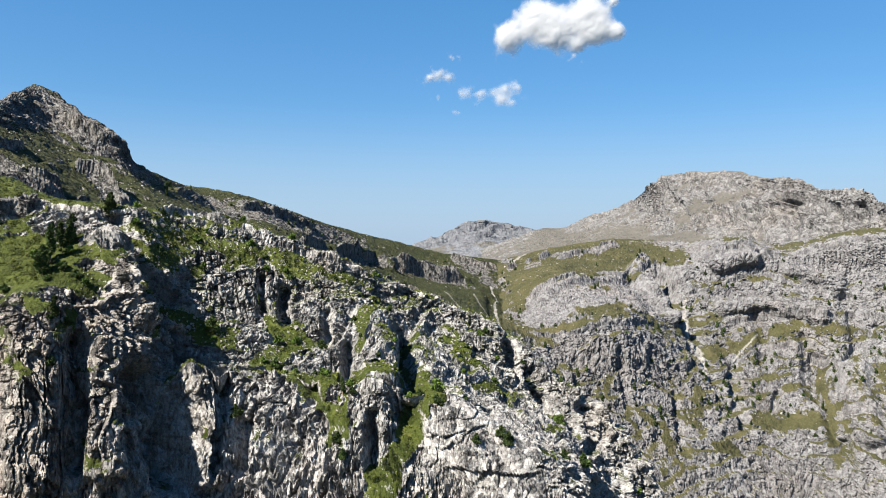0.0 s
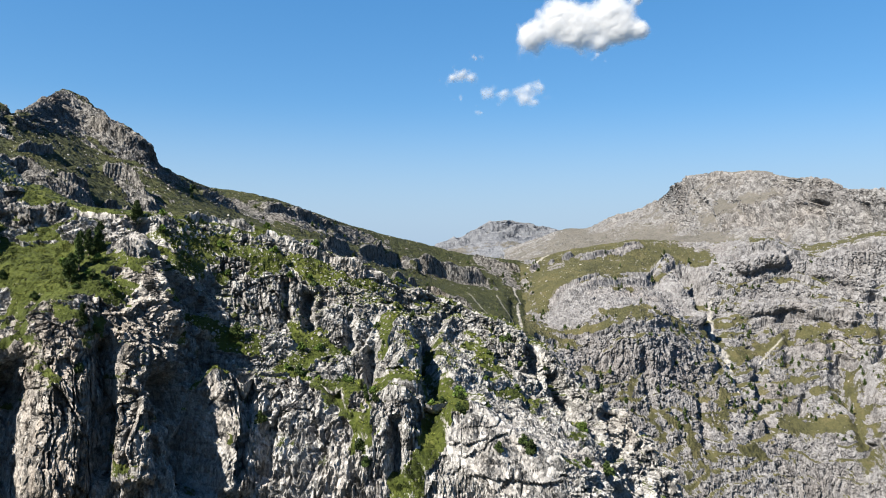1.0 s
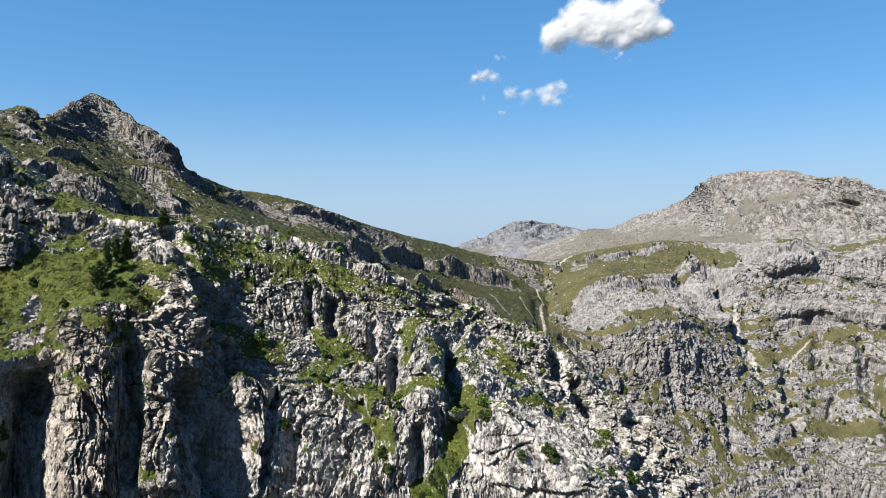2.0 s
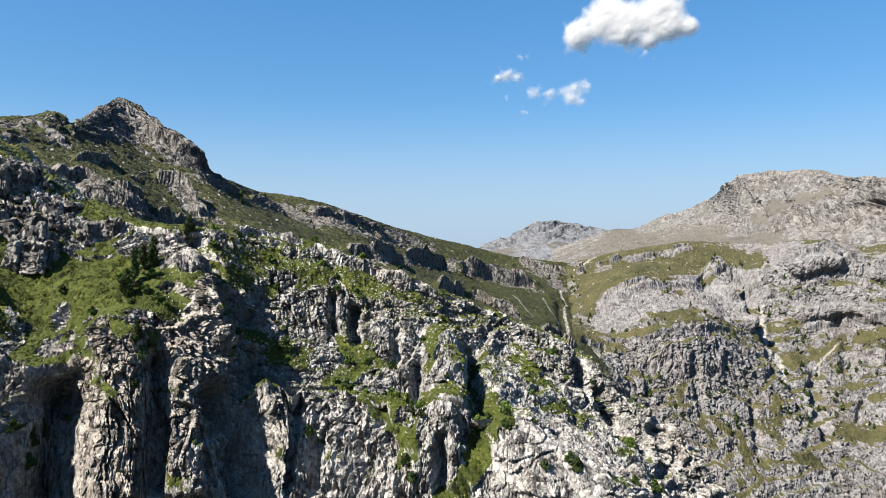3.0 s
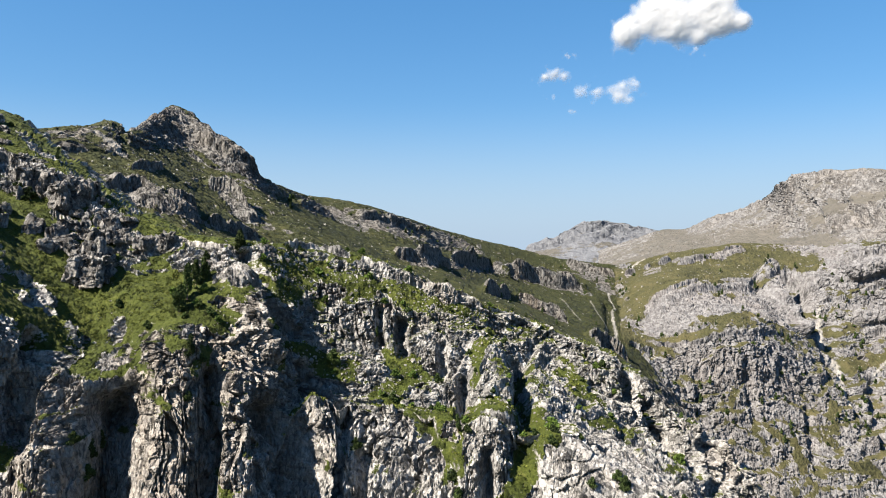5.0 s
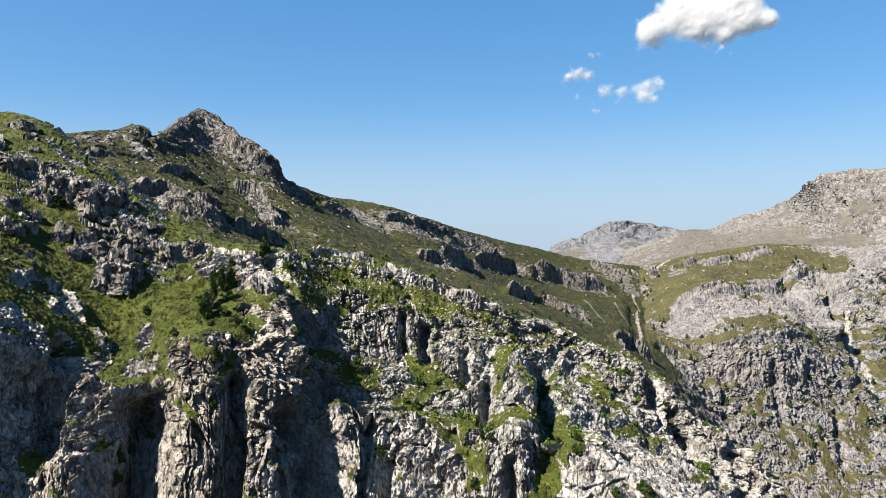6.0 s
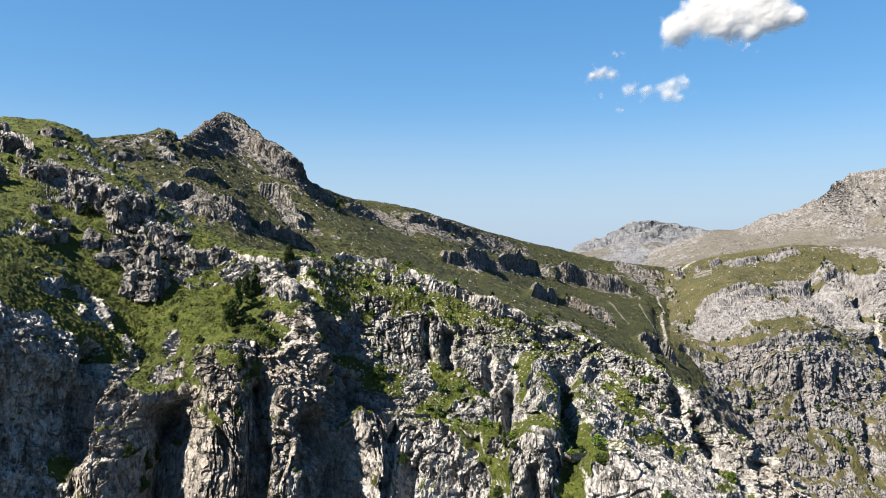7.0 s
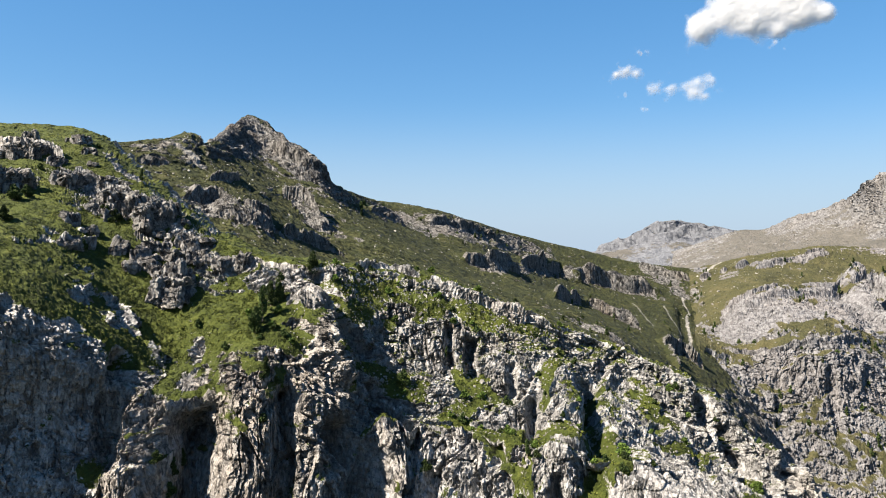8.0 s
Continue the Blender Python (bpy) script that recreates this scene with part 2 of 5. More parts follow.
SPUR_CRACKS = [
    ([(8.9, 4.08), (8.78, 4.7)], 1.6, 4),
    ([(8.78, 4.7), (8.6, 5.3), (8.32, 5.84)], 2.6, 3),
    ([(7.7, 5.86), (7.65, 6.06)], 1, 3),
    ([(10.25, 2.5), (10.42, 3.13)], 1.8, 4),
    ([(10.75, 2.99), (11.18, 3.56)], 2, 4.5),
    ([(11.9, 2.09), (12.1, 2.87)], 1.5, 3.5),
    ([(6.83, 5.7), (6.83, 5.86)], 1.3, 3),
    ([(7.67, 4.73), (7.33, 5.54)], 0.9, 2.5),
    ([(6.23, 6), (6.25, 6.13)], 0.9, 2.5),
    ([(6.63, 5.96), (6.67, 6.07)], 0.9, 2),
    ([(7.65, 4.17), (7.45, 4.64)], 0.8, 2),
    ([(2.05, 4.06), (1.95, 4.72), (1.95, 5.38)], 2.2, 5),
]
SPUR_RIBS = [
    ([(5.2, 4.0), (5.32, 4.5), (5.38, 4.9)], 2.6, -2.2),
    ([(4.08, 4.41), (3.93, 5.1), (3.73, 5.72), (3.68, 5.9)], 4, -3),
    ([(5.02, 4.6), (4.92, 5.19), (4.75, 5.89)], 2.6, -3),
    ([(5.08, 3.36), (5.27, 4.03), (5.43, 4.26)], 3, -2.5),
    ([(8.32, 4.12), (8.05, 5.01), (7.9, 5.85)], 3.2, -2.5),
    ([(9.1, 5.75), (9.4, 5.99)], 4.5, -1.5),
    ([(2.05, 4.75), (2.2, 5.3), (2.3, 5.9)], 3, -3),
    ([(6.65, 3.68), (6.93, 4.08)], 2, -1.2),
    ([(5.82, 5.73), (5.92, 5.99), (5.88, 6.11)], 3, -3.5),
    ([(6.43, 5.95), (6.43, 6.11)], 3, -1.5),
    ([(7.28, 5.82), (7.32, 6.03)], 2, -1.2),
]
SPUR_LEDGES = [
    ([(0.6, 3.72), (1.2, 3.82), (1.7, 3.84), (2.1, 3.88)], 5, 1.0),
    ([(2.55, 3.13), (3.35, 3.5), (4.05, 3.81)], 9, 1.1),
    ([(2.07, 3.88), (2.98, 3.98)], 4, 0.5),
    ([(1.18, 3.74), (2.17, 3.01), (3.28, 3.35), (3.73, 3.33)], 9, 1),
    ([(1.03, 3.23), (1.97, 2.87), (2.73, 2.98)], 7, 0.9),
    ([(0.83, 1.72), (1.45, 2.34)], 5, 0.6),
    ([(4.42, 3.99), (4.93, 4.05)], 3, 1.2),
    ([(3.2, 4.76), (3.65, 4.68), (3.55, 4.22)], 2.2, 0.5),
    ([(5.8, 4.14), (6.17, 4.49)], 2.4, 1),
    ([(5.5, 4.08), (5.57, 4.51)], 1.4, 0.9),
    ([(5.5, 3.39), (6.08, 2.77), (6.65, 2.93)], 2.6, 0.55),
]
SPUR_TUFTS = [
    ([(5.3, 2.45), (6.2, 2.45), (7.2, 2.6), (8.4, 2.8)], 6, 0.3),
    ([(5.6, 2.8), (6.4, 2.6), (7.2, 2.9)], 5, 0.4),
    ([(5.6, 3.3), (6.0, 3.6)], 3, 0.5),
    ([(8.0, 3.0), (9.0, 3.0), (9.9, 3.2)], 4, 0.3),
    ([(7.12, 4.55), (6.95, 4.69), (6.98, 4.41)], 3, 0.9),
    ([(6.48, 4.62), (6.75, 4.95)], 2.5, 0.5),
    ([(6.88, 5.67), (6.97, 5.85), (7.13, 5.95)], 2.6, 1.2),
    ([(8.87, 4.84), (8.88, 5.08), (8.45, 5.94), (8.05, 6.05), (7.85, 6.12)], 2.4, 4.5),
    ([(9.5, 3.42), (9.82, 4.1), (10.07, 4.06)], 2.4, 0.8),
    ([(9.87, 4.54), (10.33, 4.29)], 2, 0.9),
    ([(8.47, 3.5), (7.97, 4.54), (7.8, 4.81)], 1.1, 0.8),
    ([(11.5, 3.89)], 2, 0.9),
    ([(10.27, 5.83)], 2.5, 0.7),
    ([(4.4, 5.84), (4.52, 5.9)], 1.6, 0.9),
    ([(3.7, 4.69), (3.72, 5.16)], 1.4, 0.8),
    ([(7.3, 2.76), (6.83, 2.76)], 2, 0.45),
    ([(8.75, 2.94), (9.2, 2.73)], 2, 0.45),
    ([(1.77, 5.56)], 2.5, 0.8),
]
SPUR_BARE = [
    ([(2.82, 2.29)], 2.49, -1.2),
    ([(2.7, 2.75), (2.87, 2.94)], 1.44, -1.2),
    ([(3.22, 3.11)], 1.88, -1.3),
    ([(3.73, 2.43), (4.15, 2.31)], 1.33, -1.2),
    ([(3.43, 3.8), (3.38, 4.11), (3.35, 4.5)], 2.6, -1),
    ([(4.77, 2.6), (4.83, 3.36)], 1.88, -1.3),
    ([(0.8, 2.84)], 3.31, -1.4),
    ([(0.92, 2.43)], 1.93, -1.2),
    ([(1.28, 2.7), (2.2, 2.54)], 1.66, -1.2),
    ([(1.48, 3.33)], 1.38, -1),
    ([(1.63, 1.83), (2.23, 2.03)], 1.66, -1),
    ([(9.08, 5.8), (9.7, 5.54), (10.37, 4.86), (10.9, 4.9)], 9, -1.3),
    ([(9.22, 5.97), (10.07, 5.86)], 8, -1.3),
]
LEFT_BARE = [
    ([(3.33, 2.25), (3.92, 2.38), (4.92, 2.55), (5.98, 2.6)], 26, -1.3),
    ([(1.33, 3.92), (2.45, 4.04)], 12, -1.1),
    ([(4.1, 3.66), (4.27, 3.91)], 10, -1.1),
    ([(4.72, 3.95)], 6, -1),
    ([(7.63, 2.84), (7.82, 2.93)], 9, -1),
    ([(8.6, 3.68), (9.65, 3.59), (10.72, 3.73), (11.48, 4.31)], 8, -1),
    ([(8, 2.75), (9.18, 2.9), (10.1, 2.64)], 26, -1.1),
    ([(12, 2.63), (11.97, 3.71)], 12, -1.1),
    ([(0.9, 2.41), (1.08, 2.36)], 8, -0.9),
    ([(7.95, 4.7), (8.7, 4.81)], 14, -1),
    ([(12, 2.74), (12.23, 3.07), (12.17, 4.32)], 10, -1.2),
]
LEFT_STEPS = [
    ([(8.72, 3.65), (9.15, 3.64)], 5, -5),
    ([(9.72, 3.44), (10.05, 3.47), (10.17, 3.76)], 6.5, -9),
    ([(10.42, 3.74), (10.97, 3.9), (11.57, 4.24)], 5, -6),
    ([(1.47, 3.88), (2.53, 4.01)], 7, -3),
    ([(4.18, 3.61), (4.37, 3.86)], 6, -4),
    ([(7.7, 2.82), (7.82, 2.93)], 6, -4),
    ([(11.8, 4.84), (10.92, 4.98)], 6, 3),
]
RIGHT_STEPS = [
    ([(1.07, 2.3), (1.6, 2.26), (2.05, 2.05)], 5, -4),
    ([(0.73, 3.52), (1.35, 3.13), (2.15, 2.94), (2.48, 2.7)], 8, -6),
    ([(2.48, 2.7), (2.68, 3.35), (2.9, 3.68)], 13, -16),
    ([(3.5, 3.49), (3.35, 4.01), (3.57, 4.72), (3.87, 5.32)], 8, 6),
    ([(3.27, 2.93), (3.18, 4.01), (3.27, 4.57)], 6, 6),
    ([(1.4, 4.31), (1.92, 4.34), (2.83, 4.38)], 20, -3),
    ([(5.18, 4.32), (5.47, 5.11), (5.42, 5.77)], 8, 12),
    ([(0.15, 3.18), (0, 4.55)], 5, 3),
    ([(0.42, 4.9), (0.33, 5.54)], 6, 8),
    ([(3.97, 2.65), (4.45, 2.45)], 9, -9),
    ([(4.03, 3.5), (4.65, 3.44), (5.13, 3.61)], 10, -9),
    ([(5.02, 2.81), (5.4, 3.11)], 10, -9),
]
SCREE_LEFT = [
    ([(12.18, 4.38), (11.98, 4.94), (10.88, 5.05)], 1.3, 0.9),
    ([(10.8, 4.31), (10.62, 4.67)], 0.9, 0.6),
    ([(11.42, 4.52), (11.02, 4.91)], 0.9, 0.6),
    ([(1.08, 2.36), (1.48, 2.95)], 3, 0.7),
]
NEAR_TREES_A = [
    ([(4.55, 3.18)], 1, 4.2),
    ([(4.45, 3.3)], 0, 4.6),
    ([(4.37, 3.7)], 0, 6.4),
    ([(4.25, 3.9)], 1, 4.6),
    ([(4.43, 2.93)], 1, 3),
    ([(5, 2.49)], 1, 4.6),
    ([(4.32, 4.6)], 0, 4.2),
    ([(6.18, 4.39)], 2, 2.6),
    ([(7.22, 5.78)], 0, 3),
    ([(6.77, 4.99)], 2, 1.8),
    ([(6.17, 5.97)], 2, 2.2),
    ([(11.3, 1.99)], 1, 2.4),
    ([(9.6, 4.86)], 2, 1.2),
    ([(9.75, 5.9)], 2, 1.6),
    ([(2.92, 5.63)], 1, 3),
    ([(2.77, 5.78)], 2, 2.4),
]
NEAR_TREES_B = [
    ([(6.55, 3.13)], 0, 2),
    ([(6.75, 3.99)], 0, 2.2),
    ([(6.5, 1.56)], 3, 1.3),
    ([(5.7, 1.9)], 3, 1.1),
    ([(6.33, 1.55)], 3, 0.9),
    ([(7.07, 6.02)], 2, 2),
    ([(7.18, 6.06)], 2, 1.6),
    ([(9.15, 4.87)], 3, 1.8),
    ([(11.52, 3.98)], 3, 1.8),
    ([(10.32, 5.79)], 2, 2.2),
    ([(10.18, 5.77)], 2, 1.8),
    ([(3.47, 3.5)], 2, 1.3),
    ([(7.73, 2.32)], 2, 1),
    ([(3.47, 3.52)], 2, 1.4),
    ([(2.03, 2.75)], 2, 2.6),
    ([(1.65, 3.29)], 2, 2),
]
OUTCROPS_A = [
    ([(3.18, 3.12)], 5.74, 4.25),
    ([(2.83, 2.32)], 5.74, 5.1),
    ([(2.75, 2.72)], 3.28, 2.975),
    ([(2.88, 2.94)], 2.46, 2.55),
    ([(3.05, 2.67)], 4.1, 2.55),
    ([(3.23, 2.63)], 3.28, 2.55),
    ([(3.77, 2.46)], 3.28, 2.55),
    ([(4.03, 2.32)], 4.1, 3.4),
    ([(3.27, 2.35)], 4.92, 2.55),
]
OUTCROPS_B = [
    ([(0.82, 2.92)], 9, 7.5),
    ([(0.9, 2.52)], 7.5, 5),
    ([(1.28, 2.72)], 6.5, 5),
    ([(1.92, 2.41)], 3.28, 2.55),
    ([(2.2, 2.52)], 7, 6.5),
    ([(1.5, 3.35)], 4.1, 2.21),
    ([(1.1, 2.57)], 3.28, 2.55),
    ([(1.5, 2.17)], 3.28, 2.55),
    ([(3.43, 2.54)], 4.1, 2.55),
    ([(2.73, 2.43)], 7, 6),
    ([(3.1, 3.13)], 6.5, 6),
]
SPUR_SMOOTH = [
    ([(1.25, 4.11), (1.52, 4.38), (1.52, 5.07), (1.37, 5.59)], 13, 0.5),
    ([(1.27, 4.76), (1.25, 5.56)], 11, 0.5),
    ([(9.0, 5.7), (9.22, 5.97)], 5, 1.0),
    ([(9.23, 5.9), (9.98, 5.93), (10.23, 6.03)], 6.5, 1.0),
]
LEFT_SMOOTH = [
    ([(3.37, 1.76), (3.93, 2.36), (4.93, 2.58), (5.98, 2.81)], 40, 0.2),
]
RIGHT_CLEFTS = [
    ([(4.42, 3.65), (4.55, 4.42)], 6, 9),
    ([(4.92, 3.95), (5.32, 4.93)], 6, 9),
    ([(4.1, 4.63), (4.13, 5.65)], 6, 8),
    ([(5.43, 3.38), (5.48, 4.33)], 7, 10),
    ([(1.92, 4.54), (1.97, 5.39)], 4, 3.5),
    ([(2.9, 2.8), (2.85, 3.58)], 4, 8),
    ([(2.85, 2.59), (3.12, 3.18), (3.08, 3.7)], 13, 24),
    ([(2.83, 5.15), (2.77, 5.89)], 4, 4.5),
    ([(1.33, 4.85), (1.25, 5.56)], 4, 3.5),
    ([(5.3, 4.43), (5.48, 5.11), (5.47, 5.53)], 6, -6),
    ([(5.55, 4.55), (5.67, 5.1), (5.67, 5.5)], 13, -12),
    ([(5, 4.9), (4.95, 5.23)], 3, 6),
]
RIDGE_CLEFTS = [
    ([(6.88, 3.63), (6.47, 4.77)], 9, 16),
    ([(7.6, 3.41), (7.17, 4.79)], 9, 16),
    ([(8.68, 3.15), (7.9, 4.85)], 10, 18),
    ([(6.18, 3.27), (6.3, 4.1)], 9, 10),
    ([(9.55, 2.99), (8.88, 4.73)], 9, 16),
    ([(5.18, 2.81), (5.15, 3.8)], 9, 8),
    ([(6.42, 3.84), (6.8, 3.75), (7.7, 3.11)], 14, -12),
    ([(4.38, 2), (3.58, 2.84)], 8, 7),
]
RIDGE_TURF = [
    ([(4.93, 1.98), (6.07, 2.11)], 25, -0.9),
    ([(6.3, 4.1), (7.63, 3.31), (9.7, 2.99)], 80, -0.8),
    ([(7.38, 4.03), (9.47, 3.58)], 60, -0.6),
    ([(1.88, 3.12), (3.55, 3)], 50, 0.1),
    ([(3.85, 2.7), (4.87, 2.9), (6.47, 2.97), (7.1, 2.81)], 40, 0.3),
    ([(4.93, 3.67), (6.17, 3.52), (6.7, 3.28)], 26, 0.7),
    ([(4.72, 3.98), (4.75, 4.75), (5.33, 4.92)], 18, 0.7),
    ([(3.42, 3.8), (3.73, 4.6), (4.25, 4.86)], 35, 0.9),
]
RIGHT_SLOPES = [
    ([(0.38, 2.4), (0.47, 3.38), (0.58, 4.15)], 14, 0.8),
    ([(0.77, 4.48), (1.02, 4.6)], 8, 0.5),
    ([(2, 5.52), (2.02, 5.78)], 6, 0.5),
    ([(1.7, 5.12), (1.68, 5.58)], 5, 0.4),
    ([(2.52, 5.62), (2.52, 5.89)], 6, 0.5),
    ([(1.57, 5.3), (1.55, 5.76)], 5, 0.5),
]
NEAR_TREES_C = [
    ([(0.87, 3.07)], 2, 3.2),
    ([(0.92, 3.02)], 2, 2.4),
    ([(0.9, 3.33)], 2, 2.6),
    ([(2, 2.69)], 2, 3.2),
    ([(2.17, 2.73)], 2, 2.6),
    ([(3.1, 2.48)], 2, 1.4),
    ([(3.23, 2.21)], 2, 1.2),
    ([(2.3, 1.97)], 0, 3),
    ([(0.97, 2.67)], 2, 1.6),
    ([(1.52, 1.88)], 2, 1.4),
    ([(3.78, 4.04)], 2, 1.3),
    ([(2.78, 5.66)], 1, 3),
    ([(2.67, 5.53)], 2, 2),
    ([(11.18, 3.74)], 3, 1.6),
    ([(12.1, 4.93)], 2, 2.6),
    ([(11.58, 5.26)], 2, 2),
]
RIGHT_SHELVES = [
    ([(0.65, 2.95), (1.28, 2.81), (2.05, 2.59)], 18, 0.9),
    ([(0.58, 1.48), (1.27, 1.44), (2.03, 1.45)], 14, 0.8),
    ([(0.5, 4.74), (1.17, 4.3), (1.62, 3.95), (2.3, 3.7)], 7, 1),
    ([(1.63, 3.79), (2.3, 3.52)], 4, 0.9),
    ([(2.43, 3.79), (3.02, 4)], 6, 0.9),
    ([(2.32, 2.2), (2.65, 2.18), (2.95, 2.28)], 18, 1.8),
    ([(3.87, 3.08), (4.3, 3), (4.75, 2.93)], 7, 0.9),
    ([(3.42, 3.84), (4.17, 3.61), (4.48, 3.53)], 5, 0.9),
    ([(3.67, 4.45), (4.17, 4.22), (4.47, 3.95), (4.82, 3.74)], 9, 1.3),
    ([(5.17, 3.76), (5.37, 3.84), (5.47, 3.89)], 8, 1.2),
    ([(4.6, 5.46), (4.97, 5.48), (5.3, 5.33)], 11, 1.4),
    ([(3.28, 5.05), (3.15, 5.62)], 6, 0.9),
]
RIGHT_SHELVES2 = [
    ([(5.2, 4.31), (5.45, 5.11), (5.38, 5.71)], 5, 0.9),
    ([(5.55, 5.32), (5.5, 5.76)], 4, 0.8),
    ([(0, 4.54), (0.18, 5.04)], 10, 0.6),
    ([(4.77, 4.67), (4.98, 4.58)], 5, 0.8),
    ([(2.1, 5.44), (2.38, 5.59)], 5, 0.7),
    ([(2.88, 5.42), (3.03, 5.57)], 4, 0.8),
    ([(3.4, 5.86), (3.72, 5.96)], 7, 0.9),
    ([(4.82, 3.26), (5.2, 3.36)], 4, 0.6),
]
RIGHT_BARE = [
    ([(0.7, 4.0), (0.9, 3.75), (1.5, 3.45), (2.2, 3.45), (2.6, 3.3)], 30, -2.0),
    ([(1.07, 2.3), (1.6, 2.26), (2.05, 2.05)], 5, -1.3),
    ([(0.73, 3.6), (1.35, 3.22), (2.15, 3.01)], 10, -0.9),
    ([(0.28, 2.95), (0.75, 2.59)], 7, -0.9),
    ([(2.58, 2.69), (3.33, 2.93)], 14, -1),
    ([(3.2, 2.6), (3.88, 2.69)], 10, -0.7),
    ([(4.05, 2.44), (5.05, 2.22), (5.77, 2.59)], 40, -0.8),
    ([(4.23, 3.38), (5.03, 3.37), (5.58, 3.38)], 20, -0.5),
    ([(0.2, 1.88), (0.45, 2.63), (0.73, 2.47)], 9, -1.2),
]
SCREE_RIGHT = [
    ([(3.47, 3.34), (3.35, 3.78), (3.32, 4.06)], 2.4, 0.6),
    ([(3.45, 4.32), (3.53, 4.62), (3.62, 5.05)], 4.4, 0.75),
    ([(4.08, 4.52), (4.4, 3.98)], 1.2, 0.6),
    ([(0.58, 1.48), (0.35, 2.32)], 2.4, 0.6),
]
# -- end of places


# -- rock bands that crop out along a line: (column, line) points, height of the step, width of the tread above it
SPUR_BANDS = [
    ([(2.42, 2.36), (2.74, 2.25), (3.06, 2.18)], 3.4, 1.6),
    ([(2.46, 2.75), (2.8, 2.64), (3.08, 2.66)], 2.2, 1.4),
    ([(2.84, 3.08), (3.1, 2.98), (3.36, 3.0)], 2.6, 1.6),
    ([(1.3, 3.37), (1.9, 3.13)], 2.2, 2.0),
    ([(0.95, 2.77), (1.37, 2.63), (1.97, 2.45), (2.4, 2.35)], 2.4, 1.6),
    ([(0.7, 2.42), (0.93, 2.43), (1.2, 2.51)], 3.0, 2.0),
    ([(5.4, 2.2), (6.07, 2.1), (6.6, 2.2), (7.0, 2.4), (7.6, 2.45), (8.4, 2.5)], 1.5, 2),
]
LEFT_BANDS = [
    ([(8.1, 3.67), (8.88, 3.65), (9.2, 3.55)], 8, 10),
    ([(9.3, 3.5), (9.92, 3.49), (10.22, 3.68), (10.74, 3.87), (11.5, 4.27)], 14, 14),
    ([(9.0, 4.26), (9.75, 4.28), (10.01, 4.5), (10.3, 4.7)], 12, 10),
    ([(7.45, 2.76), (7.83, 2.76), (8.0, 2.96)], 7, 8),
    ([(3.75, 3.56), (4.21, 3.69), (4.6, 3.92)], 6.5, 7),
    ([(0.8, 3.64), (1.38, 3.74), (2.16, 3.86), (3.1, 3.97)], 7, 7),
    ([(4.4, 2.68), (4.9, 2.62), (5.65, 2.54), (6.7, 2.42)], 8, 9),
    ([(8.5, 2.8), (9.32, 2.66), (9.6, 2.97)], 6, 14),
    ([(0.8, 2.7), (1.04, 2.8), (1.6, 2.9)], 4, 6),
    ([(1.4, 3.3), (2.4, 3.4), (3.0, 3.35)], 4, 6),
    ([(3.0, 4.1), (3.7, 4.15), (4.4, 4.2)], 5, 6),
    ([(9.95, 5.2), (10.27, 4.9), (10.5, 5.0), (10.7, 5.3)], 12, 10),
    ([(11.7, 2.6), (12.1, 2.9), (12.5, 3.3)], 8, 8),
]
RIGHT_BANDS = [
    ([(0.9, 2.42), (1.46, 2.26), (1.81, 2.11), (2.15, 1.9)], 5, 16),
    ([(0.2, 2.62), (0.67, 2.35), (1.0, 2.2)], 8, 12),
    ([(0.6, 3.66), (1.06, 3.27), (1.59, 2.95), (2.15, 2.97), (2.5, 2.6)], 4, 12),
    ([(0.4, 4.7), (1.22, 4.37), (1.64, 4.13), (2.19, 3.95), (3.0, 3.98)], 3, 12),
    ([(3.4, 3.21), (4.06, 3.08), (4.6, 2.8), (5.1, 3.2)], 5, 12),
    ([(3.95, 3.79), (4.85, 3.6), (5.4, 3.6), (6.0, 3.75)], 7, 12),
    ([(4.2, 4.46), (4.81, 4.05), (5.37, 4.43), (6.0, 4.3)], 5, 12),
    ([(3.4, 2.5), (4.2, 2.3), (5.2, 2.25), (6.0, 2.3)], 6, 14),
]
RIDGE_BANDS = [
    ([(5.4, 4.0), (6.2, 3.9), (6.84, 3.67), (7.6, 3.96)], 8, 30),
    ([(7.0, 3.4), (8.0, 3.1), (9.0, 3.2), (10.3, 3.1)], 8, 30),
    ([(4.6, 2.6), (5.6, 2.5), (6.6, 2.45)], 8, 30),
    ([(3.0, 2.7), (3.8, 2.5), (4.6, 2.3)], 8, 30),
]


